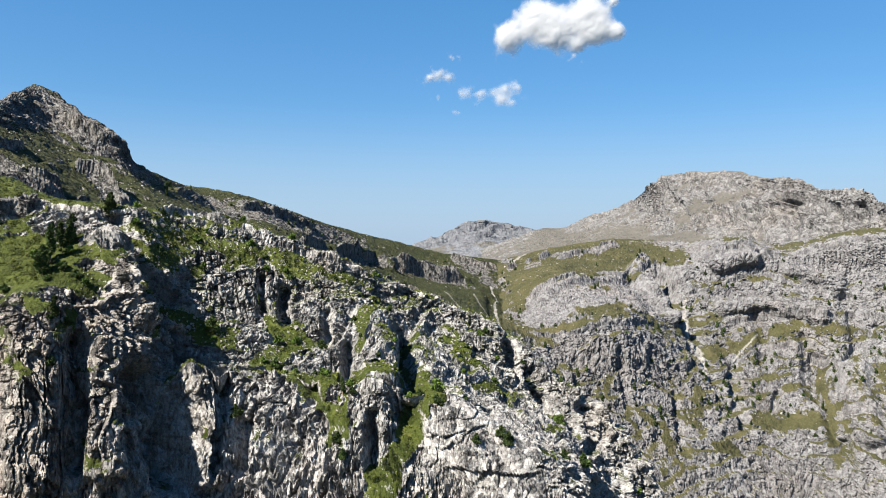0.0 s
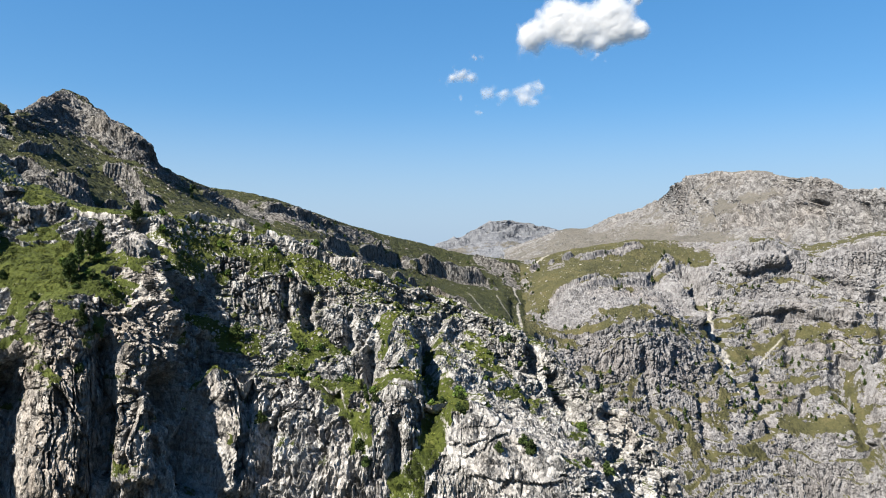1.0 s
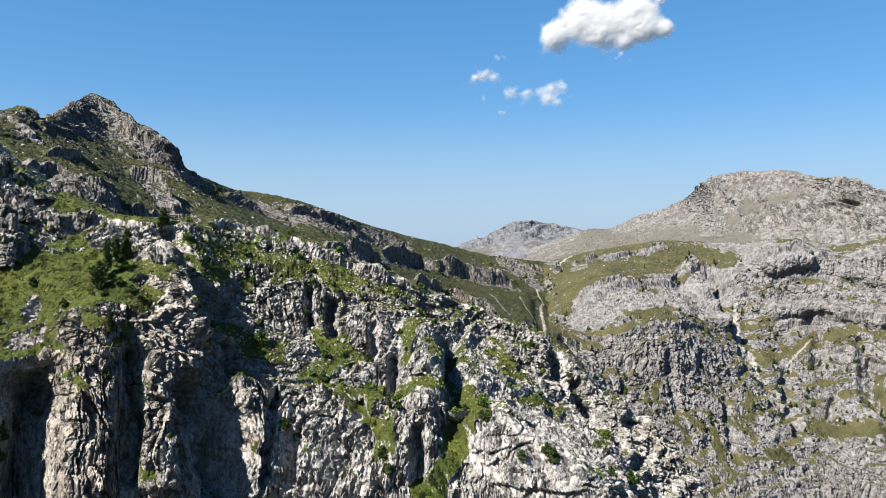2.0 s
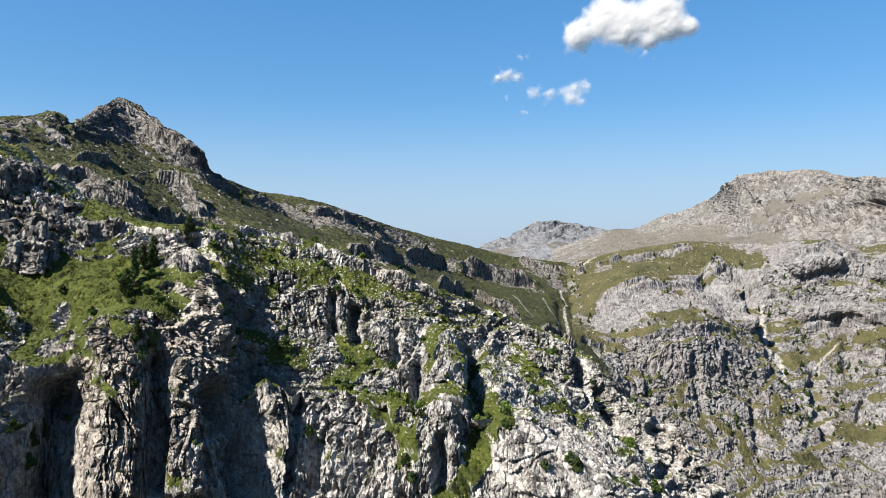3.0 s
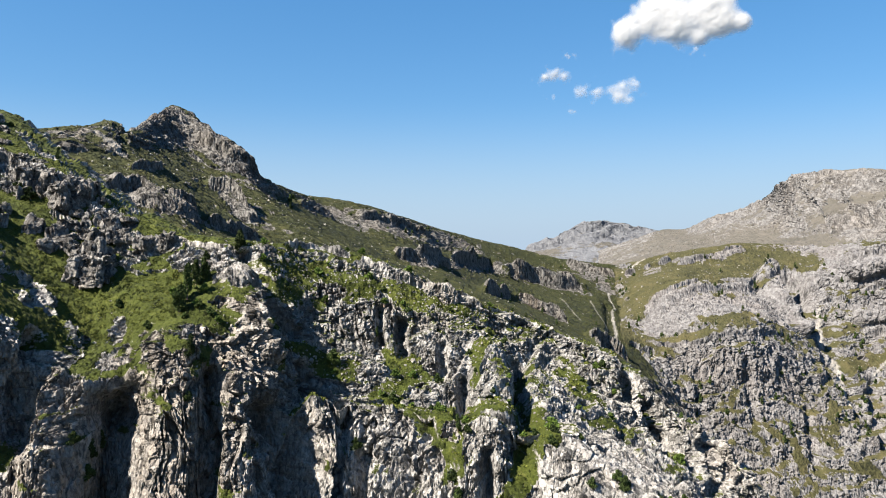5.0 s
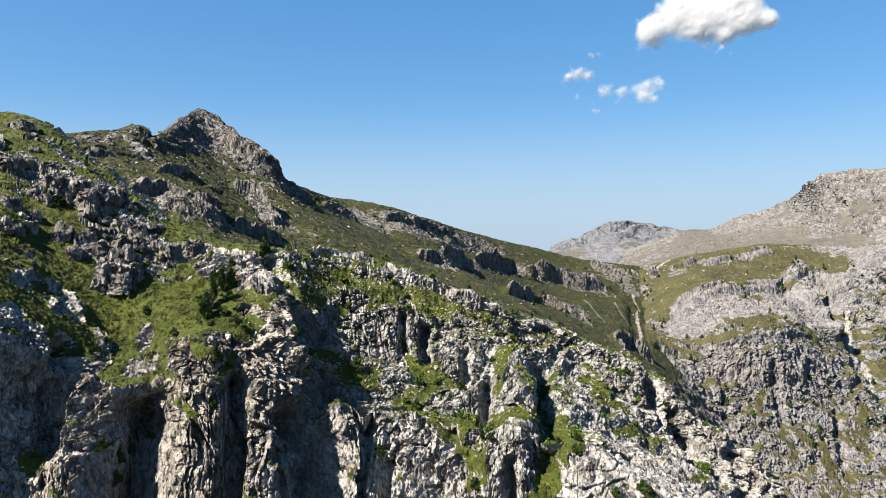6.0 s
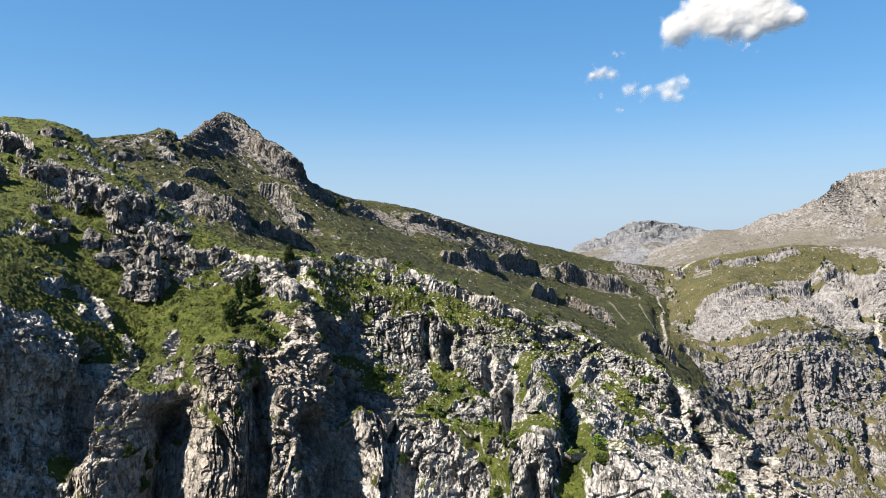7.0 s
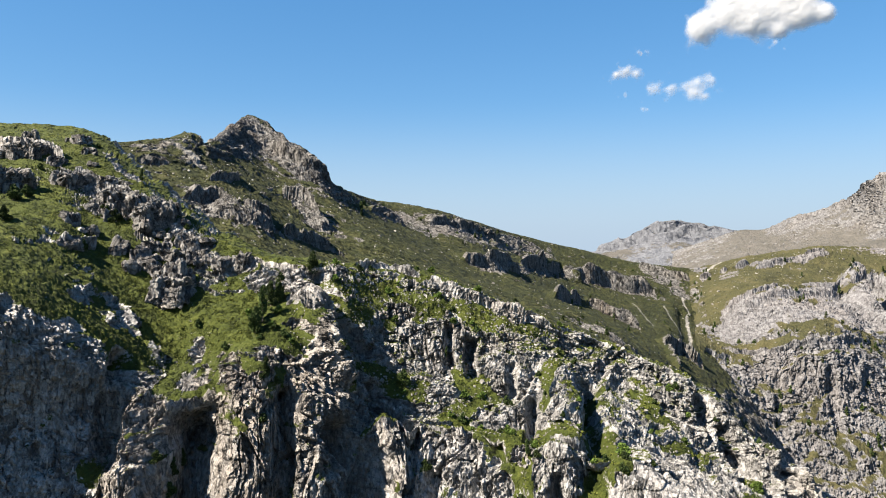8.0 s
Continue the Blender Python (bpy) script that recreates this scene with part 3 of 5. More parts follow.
# -- meshes
def relief(form, us, vs, hollows, turf_places, scree_places, smooth_places, bands, style):
    """The sheet of a form with its gullies, ribs, rock bands, broken stone, turf and scree."""
    base = form.sheet(us, vs)
    nv, nu = base.shape[:2]
    du, dv = np.gradient(base, axis=1), np.gradient(base, axis=0)
    nor = np.cross(dv, du)
    nor /= np.linalg.norm(nor, axis=2, keepdims=True) + 1e-9
    p, n = base.reshape(-1, 3), nor.reshape(-1, 3)
    out = np.concatenate([n[:, :2], (0.25 + 1.3 * ramp(n[:, 2:], 0.72, 0.95)) * n[:, 2:]], 1)
    out /= np.linalg.norm(out, axis=1, keepdims=True) + 1e-9
    s = style["size"]
    patchy = 0.30 * fractal(p / (11 * s), 3, 3) + 0.34 * fractal(p * np.array([1, 1, 0.6]) / (2.6 * s), 3, 13)
    turf = ramp(n[:, 2], *style["turf_slope"]) + style["patchy"] * patchy + style["turf_more"]
    hollow, scree = np.zeros(len(p)), np.zeros(len(p))

    def beside(places, reach):
        """The points near a line over the form, and their distance from it."""
        line = form.line(places)
        near = np.where(((p > line.min(0) - reach) & (p < line.max(0) + reach)).all(1))[0]
        return near, p[near], away(p[near], line)[0]

    for places, width, depth in hollows:
        i, pi, d = beside(places, 3.2 * width)
        d = d * (1 + 0.14 * fractal(pi * np.array([1, 1, 0.4]) / (3.0 * s), 2, 5))
        hollow[i] += depth * np.exp(-((d / width) ** (3 if depth > 0 else 4)))
    for places, width, amount in turf_places:
        i, pi, d = beside(places, 3.2 * width)
        d = d * (1 + 0.75 * fractal(pi / (3.2 * s), 4, 8))
        turf[i] += amount * (1 - ramp(d, 0.55 * width, 1.15 * width))
    for places, width, amount in scree_places:
        i, pi, d = beside(places, 2.5 * width)
        scree[i] = np.maximum(scree[i], amount * (1 - ramp(d * (1 + 0.3 * smooth_noise(pi / s, 9)), 0.5 * width, 1.1 * width)))
    turf -= scree
    stain_shade = np.zeros(len(p))
    for places, width, amount in style.get("stains_shade", ()):
        i, pi, d = beside(places, 2.5 * width)
        stain_shade[i] = np.maximum(stain_shade[i], amount * (1 - ramp(d * (1 + 0.5 * fractal(pi * np.array([1, 1, 0.25]) / (2.5 * s), 3, 19)), 0.4 * width, 1.2 * width)))
    calm = np.zeros(len(p))
    for places, width, amount in smooth_places:
        i, pi, d = beside(places, 1.5 * width)
        calm[i] = np.maximum(calm[i], amount * (1 - ramp(d, 0.6 * width, 1.2 * width)))
    # rock bands: a tread that rises to a broken edge and drops off below it
    down = np.concatenate([np.zeros((1, nu)), np.cumsum(np.linalg.norm(np.diff(base, axis=0), axis=2), axis=0)])
    band = np.zeros((nv, nu))
    strip = np.zeros((nv, nu))
    for k, (places, height, tread) in enumerate(bands):
        a = np.array(places, float)
        cols = np.where((us >= a[0, 0]) & (us <= a[-1, 0]))[0]
        at = np.interp(us[cols], a[:, 0], a[:, 1])
        along = base[np.abs(vs[:, None] - at[None]).argmin(0), cols]
        edge = np.array([np.interp(v, vs, down[:, c]) for v, c in zip(at, cols)])
        edge = edge + 0.45 * height * fractal(along / (2.5 * height), 2, 130 + k)
        broken = ramp(fractal(along / (2.6 * height), 2, 150 + k), -1.0, -0.1)
        ends = np.minimum(ramp(us[cols], a[0, 0], a[0, 0] + 0.12 * (a[-1, 0] - a[0, 0])), 1 - ramp(us[cols], a[-1, 0] - 0.12 * (a[-1, 0] - a[0, 0]), a[-1, 0]))
        h = 0.8 * height * broken * ends * (0.85 + 0.2 * smooth_noise(along / (1.4 * height), 170 + k))
        d = down[:, cols] - edge[None]
        band[:, cols] += h * np.where(d < 0, np.exp(-((d / tread) ** 2)), 1 - ramp(d, 0, 0.18 * height))
        strip[:, cols] = np.maximum(strip[:, cols], ramp(h, 0.15 * height, 0.5 * height) * (1 - ramp(np.abs(d - 0.05 * height), 0.25 * height, 0.6 * height)))
    turf -= 1.5 * strip.ravel()
    rise = p[:, 2] / (style["step"] * s) + 0.9 * fractal(p * np.array([1, 1, 0.3]) / (14 * s), 3, 81)
    part_way = rise - np.floor(rise)
    flat = np.hypot(n[:, 0], n[:, 1]) + 1e-6
    lean = np.clip(n[:, 2] / flat, 0, 1.1) * (1 - 0.8 * ramp(n[:, 2], 0.8, 0.97))
    wall = np.where(part_way < 0.86, part_way / 0.86, (1 - part_way) / 0.14) - 0.5
    stepped = style["terrace"] * style["step"] * s * lean * wall
    turf += style["ledge_turf"] * ramp(part_way, 0.80, 0.9) * lean
    bare = np.clip(1 - 0.95 * ramp(turf, 0.35, 0.75), 0, 1) * (1 - 0.8 * scree)
    # fractured stone: tall slabs, split again and again
    sway = np.stack([smooth_noise(p / (6.0 * s), 41), smooth_noise(p / (6.0 * s), 42), smooth_noise(p / (6.0 * s), 43)], 1)
    warp = p + s * (0.9 * sway + 0.08 * np.stack([smooth_noise(p / (1.6 * s), 47), smooth_noise(p / (1.6 * s), 48), smooth_noise(p / (1.6 * s), 49)], 1))
    b0, j0 = blocks(warp * np.array([1, 1, 0.5 * style["tall"]]) / (5.6 * s), 45, 0.6, 1.8, 17)
    b1, j1 = blocks(warp * np.array([1, 1, 0.95 * style["tall"]]) / (2.3 * s), 51, 0.65, 1.7, 34)
    b2, j2 = blocks(warp * np.array([1, 1, 1.7 * style["tall"]]) / (1.0 * s), 61, 0.7, 1.6, 8)
    b3, j3 = blocks(warp * np.array([1, 1, 2.6 * style["tall"]]) / (0.46 * s), 71, 0.8, 1.4, 40)
    k = style["rough"] * s
    quiet = 1 - style["quiet"] * ramp(n[:, 2], 0.45, 0.9)
    large = style["ribs"] * (1.5 * b0 - 1.2 * (1 - ramp(j0, 0.0, 0.06))) + 0.85 * b1 - 1.1 * (1 - ramp(j1, 0.0, 0.10))
    small = style["fine"] * (0.5 * b2 - 0.5 * (1 - ramp(j2, 0.0, 0.15)) + 0.26 * b3 - 0.2 * (1 - ramp(j3, 0.0, 0.2)))
    f0, jf = blocks(warp * np.array([1, 1, 0.06]) / (3.3 * s), 65, 0.5, 1.0, 25)
    fissures = style["fissures"] * (0.7 * f0 - 2.6 * (1 - ramp(jf, 0.0, 0.09)) * ramp(smooth_noise(p / (7 * s), 67), -0.35, 0.3))
    bed, jb = blocks(warp * np.array([0.6, 0.6, 1.0]) / (2.6 * s), 55, 0.8, 0.8, 22)
    beds = 1.2 * bed - 0.9 * (1 - ramp(jb, 0.0, 0.06))
    push = k * bare * quiet * ((1 - calm) * (1 - 0.55 * strip.ravel()) * (large + fissures) + (1 - 0.85 * calm) * small + calm * beds)
    lumps = (1 - bare) * s * (0.4 * fractal(p / (4 * s), 4, 91) + 0.34 * np.abs(fractal(p / (1.0 * s), 2, 95)))
    q = p + out * (push + bare * (1 - calm) * stepped + style["swell"] * fractal(p / (26 * s), 3, 11) - hollow + 0.35 * band.ravel())[:, None]
    q[:, 2] += lumps + 0.2 * k * bare * b2 + band.ravel()
    # turf keeps to the treads of the finished surface
    g = q.reshape(nv, nu, 3)
    fin = np.cross(np.gradient(g, axis=0), np.gradient(g, axis=1))
    fin /= np.linalg.norm(fin, axis=2, keepdims=True) + 1e-9
    tread = fin[:, :, 2].copy()
    for _ in range(2):
        tread[1:-1, 1:-1] = 0.2 * (tread[1:-1, 1:-1] + tread[:-2, 1:-1] + tread[2:, 1:-1] + tread[1:-1, :-2] + tread[1:-1, 2:])
    turf = turf + style["treads"] * (ramp(tread.ravel(), 0.15, 0.75) - 0.45)
    return q, np.clip(turf, 0, 0.85), scree, stain_shade, (nv, nu), n


def sheet_mesh(name, q, turf, scree, stain_shade, material):
    """A mesh over a grid of points, with its turf, scree, rust-brown stains and painted shade."""
    nv, nu = q.shape[:2]
    me = bpy.data.meshes.new(name)
    i = np.arange(nv * nu).reshape(nv, nu)
    quads = np.stack([i[:-1, :-1], i[1:, :-1], i[1:, 1:], i[:-1, 1:]], -1).reshape(-1, 4)
    me.vertices.add(nv * nu)
    me.vertices.foreach_set("co", q.astype(np.float32).ravel())
    me.loops.add(quads.size)
    me.loops.foreach_set("vertex_index", quads.astype(np.int32).ravel())
    me.polygons.add(len(quads))
    me.polygons.foreach_set("loop_start", np.arange(0, quads.size, 4, dtype=np.int32))
    me.update(calc_edges=True)
    me.shade_flat()
    me.attributes.new("turf", "FLOAT", "POINT").data.foreach_set("value", turf.astype(np.float32).ravel())
    me.attributes.new("scree", "FLOAT", "POINT").data.foreach_set("value", scree.astype(np.float32).ravel())
    me.attributes.new("stain_shade", "FLOAT", "POINT").data.foreach_set("value", stain_shade.astype(np.float32).ravel())
    me.materials.append(material)
    return me


def terrain(name, form, us, vs, hollows, turf_places, scree_places, smooth_places, bands, style, material, label, category, key, pieces=()):
    """A mountain as one mesh, or as an empty with a mesh for each piece (name, label, columns, lines)."""
    q, turf, scree, stain_shade, (nv, nu), n = relief(form, us, vs, hollows, turf_places, scree_places, smooth_places, bands, style)
    q, turf, scree, stain_shade = q.reshape(nv, nu, 3), turf.reshape(nv, nu), scree.reshape(nv, nu), stain_shade.reshape(nv, nu)
    if pieces:
        ob = new(name)
        for piece, words, (ua, ub), (va, vb) in pieces:
            a, b = np.abs(us - ua).argmin(), np.abs(us - ub).argmin() + 1
            c, d = np.abs(vs - va).argmin(), np.abs(vs - vb).argmin() + 1
            tagged(new(piece, sheet_mesh(piece, q[c:d, a:b], turf[c:d, a:b], scree[c:d, a:b], stain_shade[c:d, a:b], material)), words).parent = ob
    else:
        ob = new(name, sheet_mesh(name, q, turf, scree, stain_shade, material))
    tagged(ob, label, category)
    SURFACES[key] = (q, turf, us, vs, n.reshape(nv, nu, 3))
    return ob


SURFACES = {}


# ---------------------------------------------------------------- materials
def nodes_of(name):
    m = bpy.data.materials.new(name)
    m.use_nodes = True
    return m, m.node_tree.nodes, m.node_tree.links, m.node_tree.nodes["Principled BSDF"]


def colour_ramp(n, stops):
    r = n.new("ShaderNodeValToRGB")
    while len(r.color_ramp.elements) > 1:
        r.color_ramp.elements.remove(r.color_ramp.elements[-1])
    r.color_ramp.elements[0].position, r.color_ramp.elements[0].color = stops[0][0], (*stops[0][1], 1)
    for at, c in stops[1:]:
        e = r.color_ramp.elements.new(at)
        e.color = (*c, 1)
    return r


def noise_node(n, l, where, scale, detail=6, rough=0.6):
    t = n.new("ShaderNodeTexNoise")
    t.inputs["Scale"].default_value, t.inputs["Detail"].default_value, t.inputs["Roughness"].default_value = scale, detail, rough
    l.new(where, t.inputs["Vector"])
    return t.outputs["Fac"]


def mix(n, l, fac, a, b, blend="MIX"):
    m = n.new("ShaderNodeMix")
    m.data_type, m.blend_type = "RGBA", blend
    for key, value in (("Factor", fac), ("A", a), ("B", b)):
        socket = [q for q in m.inputs if q.name == key and q.type == ("VALUE" if key == "Factor" else "RGBA")][0]
        if isinstance(value, (int, float)):
            socket.default_value = value
        elif isinstance(value, tuple):
            socket.default_value = (*value, 1)
        else:
            l.new(value, socket)
    return [q for q in m.outputs if q.type == "RGBA"][0]


def maths(n, l, op, a, b=0.0, c=0.0, clamp=False):
    m = n.new("ShaderNodeMath")
    m.operation, m.use_clamp = op, clamp
    for socket, value in zip(m.inputs, (a, b, c)):
        if isinstance(value, (int, float)):
            socket.default_value = value
        else:
            l.new(value, socket)
    return m.outputs[0]


def tilted(n, l, where, cell):
    """The height of broken faces that each lean their own way."""
    off = n.new("ShaderNodeVectorMath")
    off.operation = "SUBTRACT"
    l.new(where, off.inputs[0])
    l.new(cell.outputs["Position"], off.inputs[1])
    way = n.new("ShaderNodeVectorMath")
    way.operation = "SUBTRACT"
    l.new(cell.outputs["Color"], way.inputs[0])
    way.inputs[1].default_value = (0.5, 0.5, 0.5)
    dot = n.new("ShaderNodeVectorMath")
    dot.operation = "DOT_PRODUCT"
    l.new(off.outputs[0], dot.inputs[0])
    l.new(way.outputs[0], dot.inputs[1])
    return dot.outputs["Value"]


def mountain_material(name, size, rocks, grass, bump=1.0, joint=0.6):
    m, n, l, bsdf = nodes_of(name)
    where = n.new("ShaderNodeTexCoord").outputs["Object"]
    flat = n.new("ShaderNodeMapping")
    flat.inputs["Scale"].default_value = (1, 1, 0.5)
    l.new(where, flat.inputs["Vector"])
    beds = n.new("ShaderNodeMapping")
    beds.inputs["Scale"].default_value = (0.25, 0.25, 2.2)
    l.new(where, beds.inputs["Vector"])
    broad = noise_node(n, l, where, 0.035 / size, 5)
    streak = noise_node(n, l, flat.outputs[0], 0.45 / size, 7, 0.7)
    fine = noise_node(n, l, where, 2.6 / size, 8, 0.72)
    bedding = noise_node(n, l, beds.outputs[0], 0.6 / size, 5, 0.65)
    cells = n.new("ShaderNodeTexVoronoi")
    cells.feature, cells.distance = "F1", "CHEBYCHEV"
    cells.inputs["Scale"].default_value = 0.85 / size
    l.new(flat.outputs[0], cells.inputs["Vector"])
    facet = n.new("ShaderNodeSeparateXYZ")
    l.new(cells.outputs["Color"], facet.inputs[0])
    chips = n.new("ShaderNodeTexVoronoi")
    chips.inputs["Scale"].default_value = 2.6 / size
    l.new(flat.outputs[0], chips.inputs["Vector"])
    chip = n.new("ShaderNodeSeparateXYZ")
    l.new(chips.outputs["Color"], chip.inputs[0])
    tone = maths(n, l, "MULTIPLY_ADD", streak, 0.55, maths(n, l, "MULTIPLY", fine, 0.45))
    rock = colour_ramp(n, [(0.33, rocks[0]), (0.46, rocks[1]), (0.56, rocks[2]), (0.69, rocks[3])])
    tone = maths(n, l, "MULTIPLY_ADD", facet.outputs["X"], 0.26, maths(n, l, "SUBTRACT", tone, 0.13))
    tone = maths(n, l, "MULTIPLY_ADD", chip.outputs["X"], 0.23, maths(n, l, "SUBTRACT", tone, 0.115))
    l.new(tone, rock.inputs["Fac"])
    warm = colour_ramp(n, [(0.48, (0, 0, 0)), (0.66, (1, 1, 1))])
    l.new(broad, warm.inputs["Fac"])
    stone = mix(n, l, maths(n, l, "MULTIPLY", warm.outputs["Color"], 0.55), rock.outputs["Color"], rocks[4], "MULTIPLY")
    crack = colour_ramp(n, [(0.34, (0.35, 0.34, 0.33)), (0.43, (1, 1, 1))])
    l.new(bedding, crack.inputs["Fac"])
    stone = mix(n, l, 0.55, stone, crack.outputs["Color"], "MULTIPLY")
    shaken = n.new("ShaderNodeMix")
    shaken.data_type = "VECTOR"
    shaken.inputs[0].default_value = 0.12
    wobble = n.new("ShaderNodeTexNoise")
    wobble.inputs["Scale"].default_value = 0.9 / size
    l.new(flat.outputs[0], wobble.inputs["Vector"])
    grown = n.new("ShaderNodeVectorMath")
    grown.operation = "SCALE"
    grown.inputs["Scale"].default_value = 6.0 * size
    l.new(wobble.outputs["Color"], grown.inputs[0])
    l.new(flat.outputs[0], shaken.inputs[4])
    l.new(grown.outputs[0], shaken.inputs[5])
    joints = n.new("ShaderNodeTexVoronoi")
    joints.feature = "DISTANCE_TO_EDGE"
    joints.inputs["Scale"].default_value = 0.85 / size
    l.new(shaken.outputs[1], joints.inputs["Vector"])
    # joint lines: the shade inside the gaps is multiplied into the stone colour
    gap_shade = colour_ramp(n, [(0.0, (0.25, 0.24, 0.24)), (0.07, (1, 1, 1))])
    l.new(joints.outputs["Distance"], gap_shade.inputs["Fac"])
    stone = mix(n, l, joint, stone, gap_shade.outputs["Color"], "MULTIPLY")
    # brown streaks: real stains, and on the spur some painted shade too
    rust_shade = n.new("ShaderNodeAttribute")
    rust_shade.attribute_name = "stain_shade"
    runs = n.new("ShaderNodeMapping")
    runs.inputs["Scale"].default_value = (1, 1, 0.12)
    l.new(where, runs.inputs["Vector"])
    streaks = maths(n, l, "MULTIPLY_ADD", noise_node(n, l, runs.outputs[0], 0.9 / size, 6, 0.65), 2.2, -0.45, True)
    stone = mix(n, l, maths(n, l, "MULTIPLY", rust_shade.outputs["Fac"], streaks), stone, (0.64, 0.53, 0.43), "MULTIPLY")
    g1 = noise_node(n, l, where, 0.16 / size, 6)
    g2 = noise_node(n, l, where, 1.7 / size, 6, 0.7)
    green = colour_ramp(n, [(0.32, grass[0]), (0.48, grass[1]), (0.58, grass[2]), (0.72, grass[3])])
    l.new(maths(n, l, "MULTIPLY_ADD", g1, 0.5, maths(n, l, "MULTIPLY", g2, 0.5)), green.inputs["Fac"])
    turf = n.new("ShaderNodeAttribute")
    turf.attribute_name = "turf"
    geo = n.new("ShaderNodeNewGeometry")
    up = n.new("ShaderNodeSeparateXYZ")
    l.new(geo.outputs["Normal"], up.inputs[0])
    cover = maths(n, l, "ADD", turf.outputs["Fac"], maths(n, l, "MULTIPLY_ADD", fine, 1.0, -0.5))
    cover = maths(n, l, "ADD", cover, maths(n, l, "MULTIPLY_ADD", up.outputs["Z"], 0.6, -0.36))
    clumps = noise_node(n, l, where, 0.75 / size, 3, 0.6)
    cover = maths(n, l, "ADD", cover, maths(n, l, "MULTIPLY_ADD", clumps, 1.0, -0.5))
    edge = colour_ramp(n, [(0.46, (0, 0, 0)), (0.60, (1, 1, 1))])
    l.new(cover, edge.inputs["Fac"])
    loose = n.new("ShaderNodeAttribute")
    loose.attribute_name = "scree"
    rubble = colour_ramp(n, [(0.3, (0.2, 0.19, 0.174)), (0.6, (0.3, 0.287, 0.263))])
    l.new(fine, rubble.inputs["Fac"])
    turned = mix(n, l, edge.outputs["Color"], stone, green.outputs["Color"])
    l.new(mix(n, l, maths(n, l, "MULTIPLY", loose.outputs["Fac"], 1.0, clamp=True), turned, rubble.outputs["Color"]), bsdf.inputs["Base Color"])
    bsdf.inputs["Roughness"].default_value = 0.92
    bsdf.inputs["Specular IOR Level"].default_value = 0.2
    relief_height = maths(n, l, "MULTIPLY_ADD", facet.outputs["Y"], 0.3, maths(n, l, "MULTIPLY", fine, 0.45))
    relief_height = maths(n, l, "MULTIPLY_ADD", chip.outputs["Y"], 0.12, relief_height)
    for cell, much in ((cells, 2.0), (chips, 1.6)):
        relief_height = maths(n, l, "ADD", relief_height, maths(n, l, "MULTIPLY", tilted(n, l, flat.outputs[0], cell), much / size))
    relief_height = maths(n, l, "ADD", relief_height, maths(n, l, "ADD", maths(n, l, "MULTIPLY", streak, 0.35), maths(n, l, "MULTIPLY", bedding, 0.3)))
    bp = n.new("ShaderNodeBump")
    bp.inputs["Strength"].default_value, bp.inputs["Distance"].default_value = bump, 0.9 * size
    l.new(relief_height, bp.inputs["Height"])
    l.new(bp.outputs["Normal"], bsdf.inputs["Normal"])
    return m


LIMESTONE = [(0.09, 0.088, 0.085), (0.198, 0.194, 0.189), (0.28, 0.276, 0.27), (0.365, 0.361, 0.355), (0.95, 0.84, 0.74)]
MEADOW = [(0.016, 0.023, 0.004), (0.034, 0.045, 0.006), (0.052, 0.063, 0.01), (0.096, 0.092, 0.028)]
SLATE = [(0.037, 0.035, 0.033), (0.089, 0.087, 0.082), (0.128, 0.124, 0.12), (0.183, 0.179, 0.174), (0.97, 0.86, 0.76)]
LICHENED = [(0.039, 0.037, 0.036), (0.116, 0.111, 0.107), (0.176, 0.171, 0.163), (0.247, 0.241, 0.233), (0.98, 0.92, 0.87)]
ALPINE = [(0.013, 0.018, 0.007), (0.024, 0.029, 0.009), (0.039, 0.041, 0.013), (0.073, 0.065, 0.032)]
# pale rock with air haze painted in: narrow tone range, slight blue
PALE_HAZED = [(0.083, 0.082, 0.084), (0.12, 0.117, 0.121), (0.147, 0.145, 0.151), (0.171, 0.171, 0.176), (0.98, 0.9, 0.83)]
DRY = [(0.023, 0.023, 0.011), (0.039, 0.039, 0.016), (0.056, 0.051, 0.023), (0.082, 0.065, 0.037)]
SUMMIT = [(0.061, 0.059, 0.059), (0.104, 0.101, 0.101), (0.137, 0.135, 0.135), (0.181, 0.178, 0.18), (0.97, 0.89, 0.81)]
BROWN = [(0.054, 0.052, 0.044), (0.073, 0.069, 0.06), (0.092, 0.085, 0.076), (0.12, 0.114, 0.105)]
# distance haze put into the rock colour: bluish, even and low in contrast
DISTANT_HAZED = [(0.088, 0.094, 0.109), (0.099, 0.105, 0.119), (0.109, 0.116, 0.131), (0.123, 0.13, 0.144), (0.98, 0.95, 0.93)]
mat_spur = mountain_material("fractured limestone with turf", 1.0, LIMESTONE, MEADOW, 1.0, 0.4)
mat_outcrop = mountain_material("weathered grey limestone", 0.9, LICHENED, MEADOW)
mat_left = mountain_material("slope limestone with turf", 1.6, SLATE, ALPINE)
mat_right = mountain_material("pale limestone with painted haze and dry turf", 2.6, PALE_HAZED, DRY, 0.5, 0.5)
mat_ridge = mountain_material("summit limestone with thin brown turf", 4.0, SUMMIT, BROWN, 0.5, 0.35)
mat_far = mountain_material("distant limestone with painted haze", 12.0, DISTANT_HAZED, BROWN, 0.6, 0.2)


# ---------------------------------------------------------------- ground
def grid_steps(*spans):
    """Numbers from a to b in n steps, span after span."""
    parts = [np.linspace(a, b, n, endpoint=False) for a, b, n in spans]
    return np.concatenate(parts + [[spans[-1][1]]])


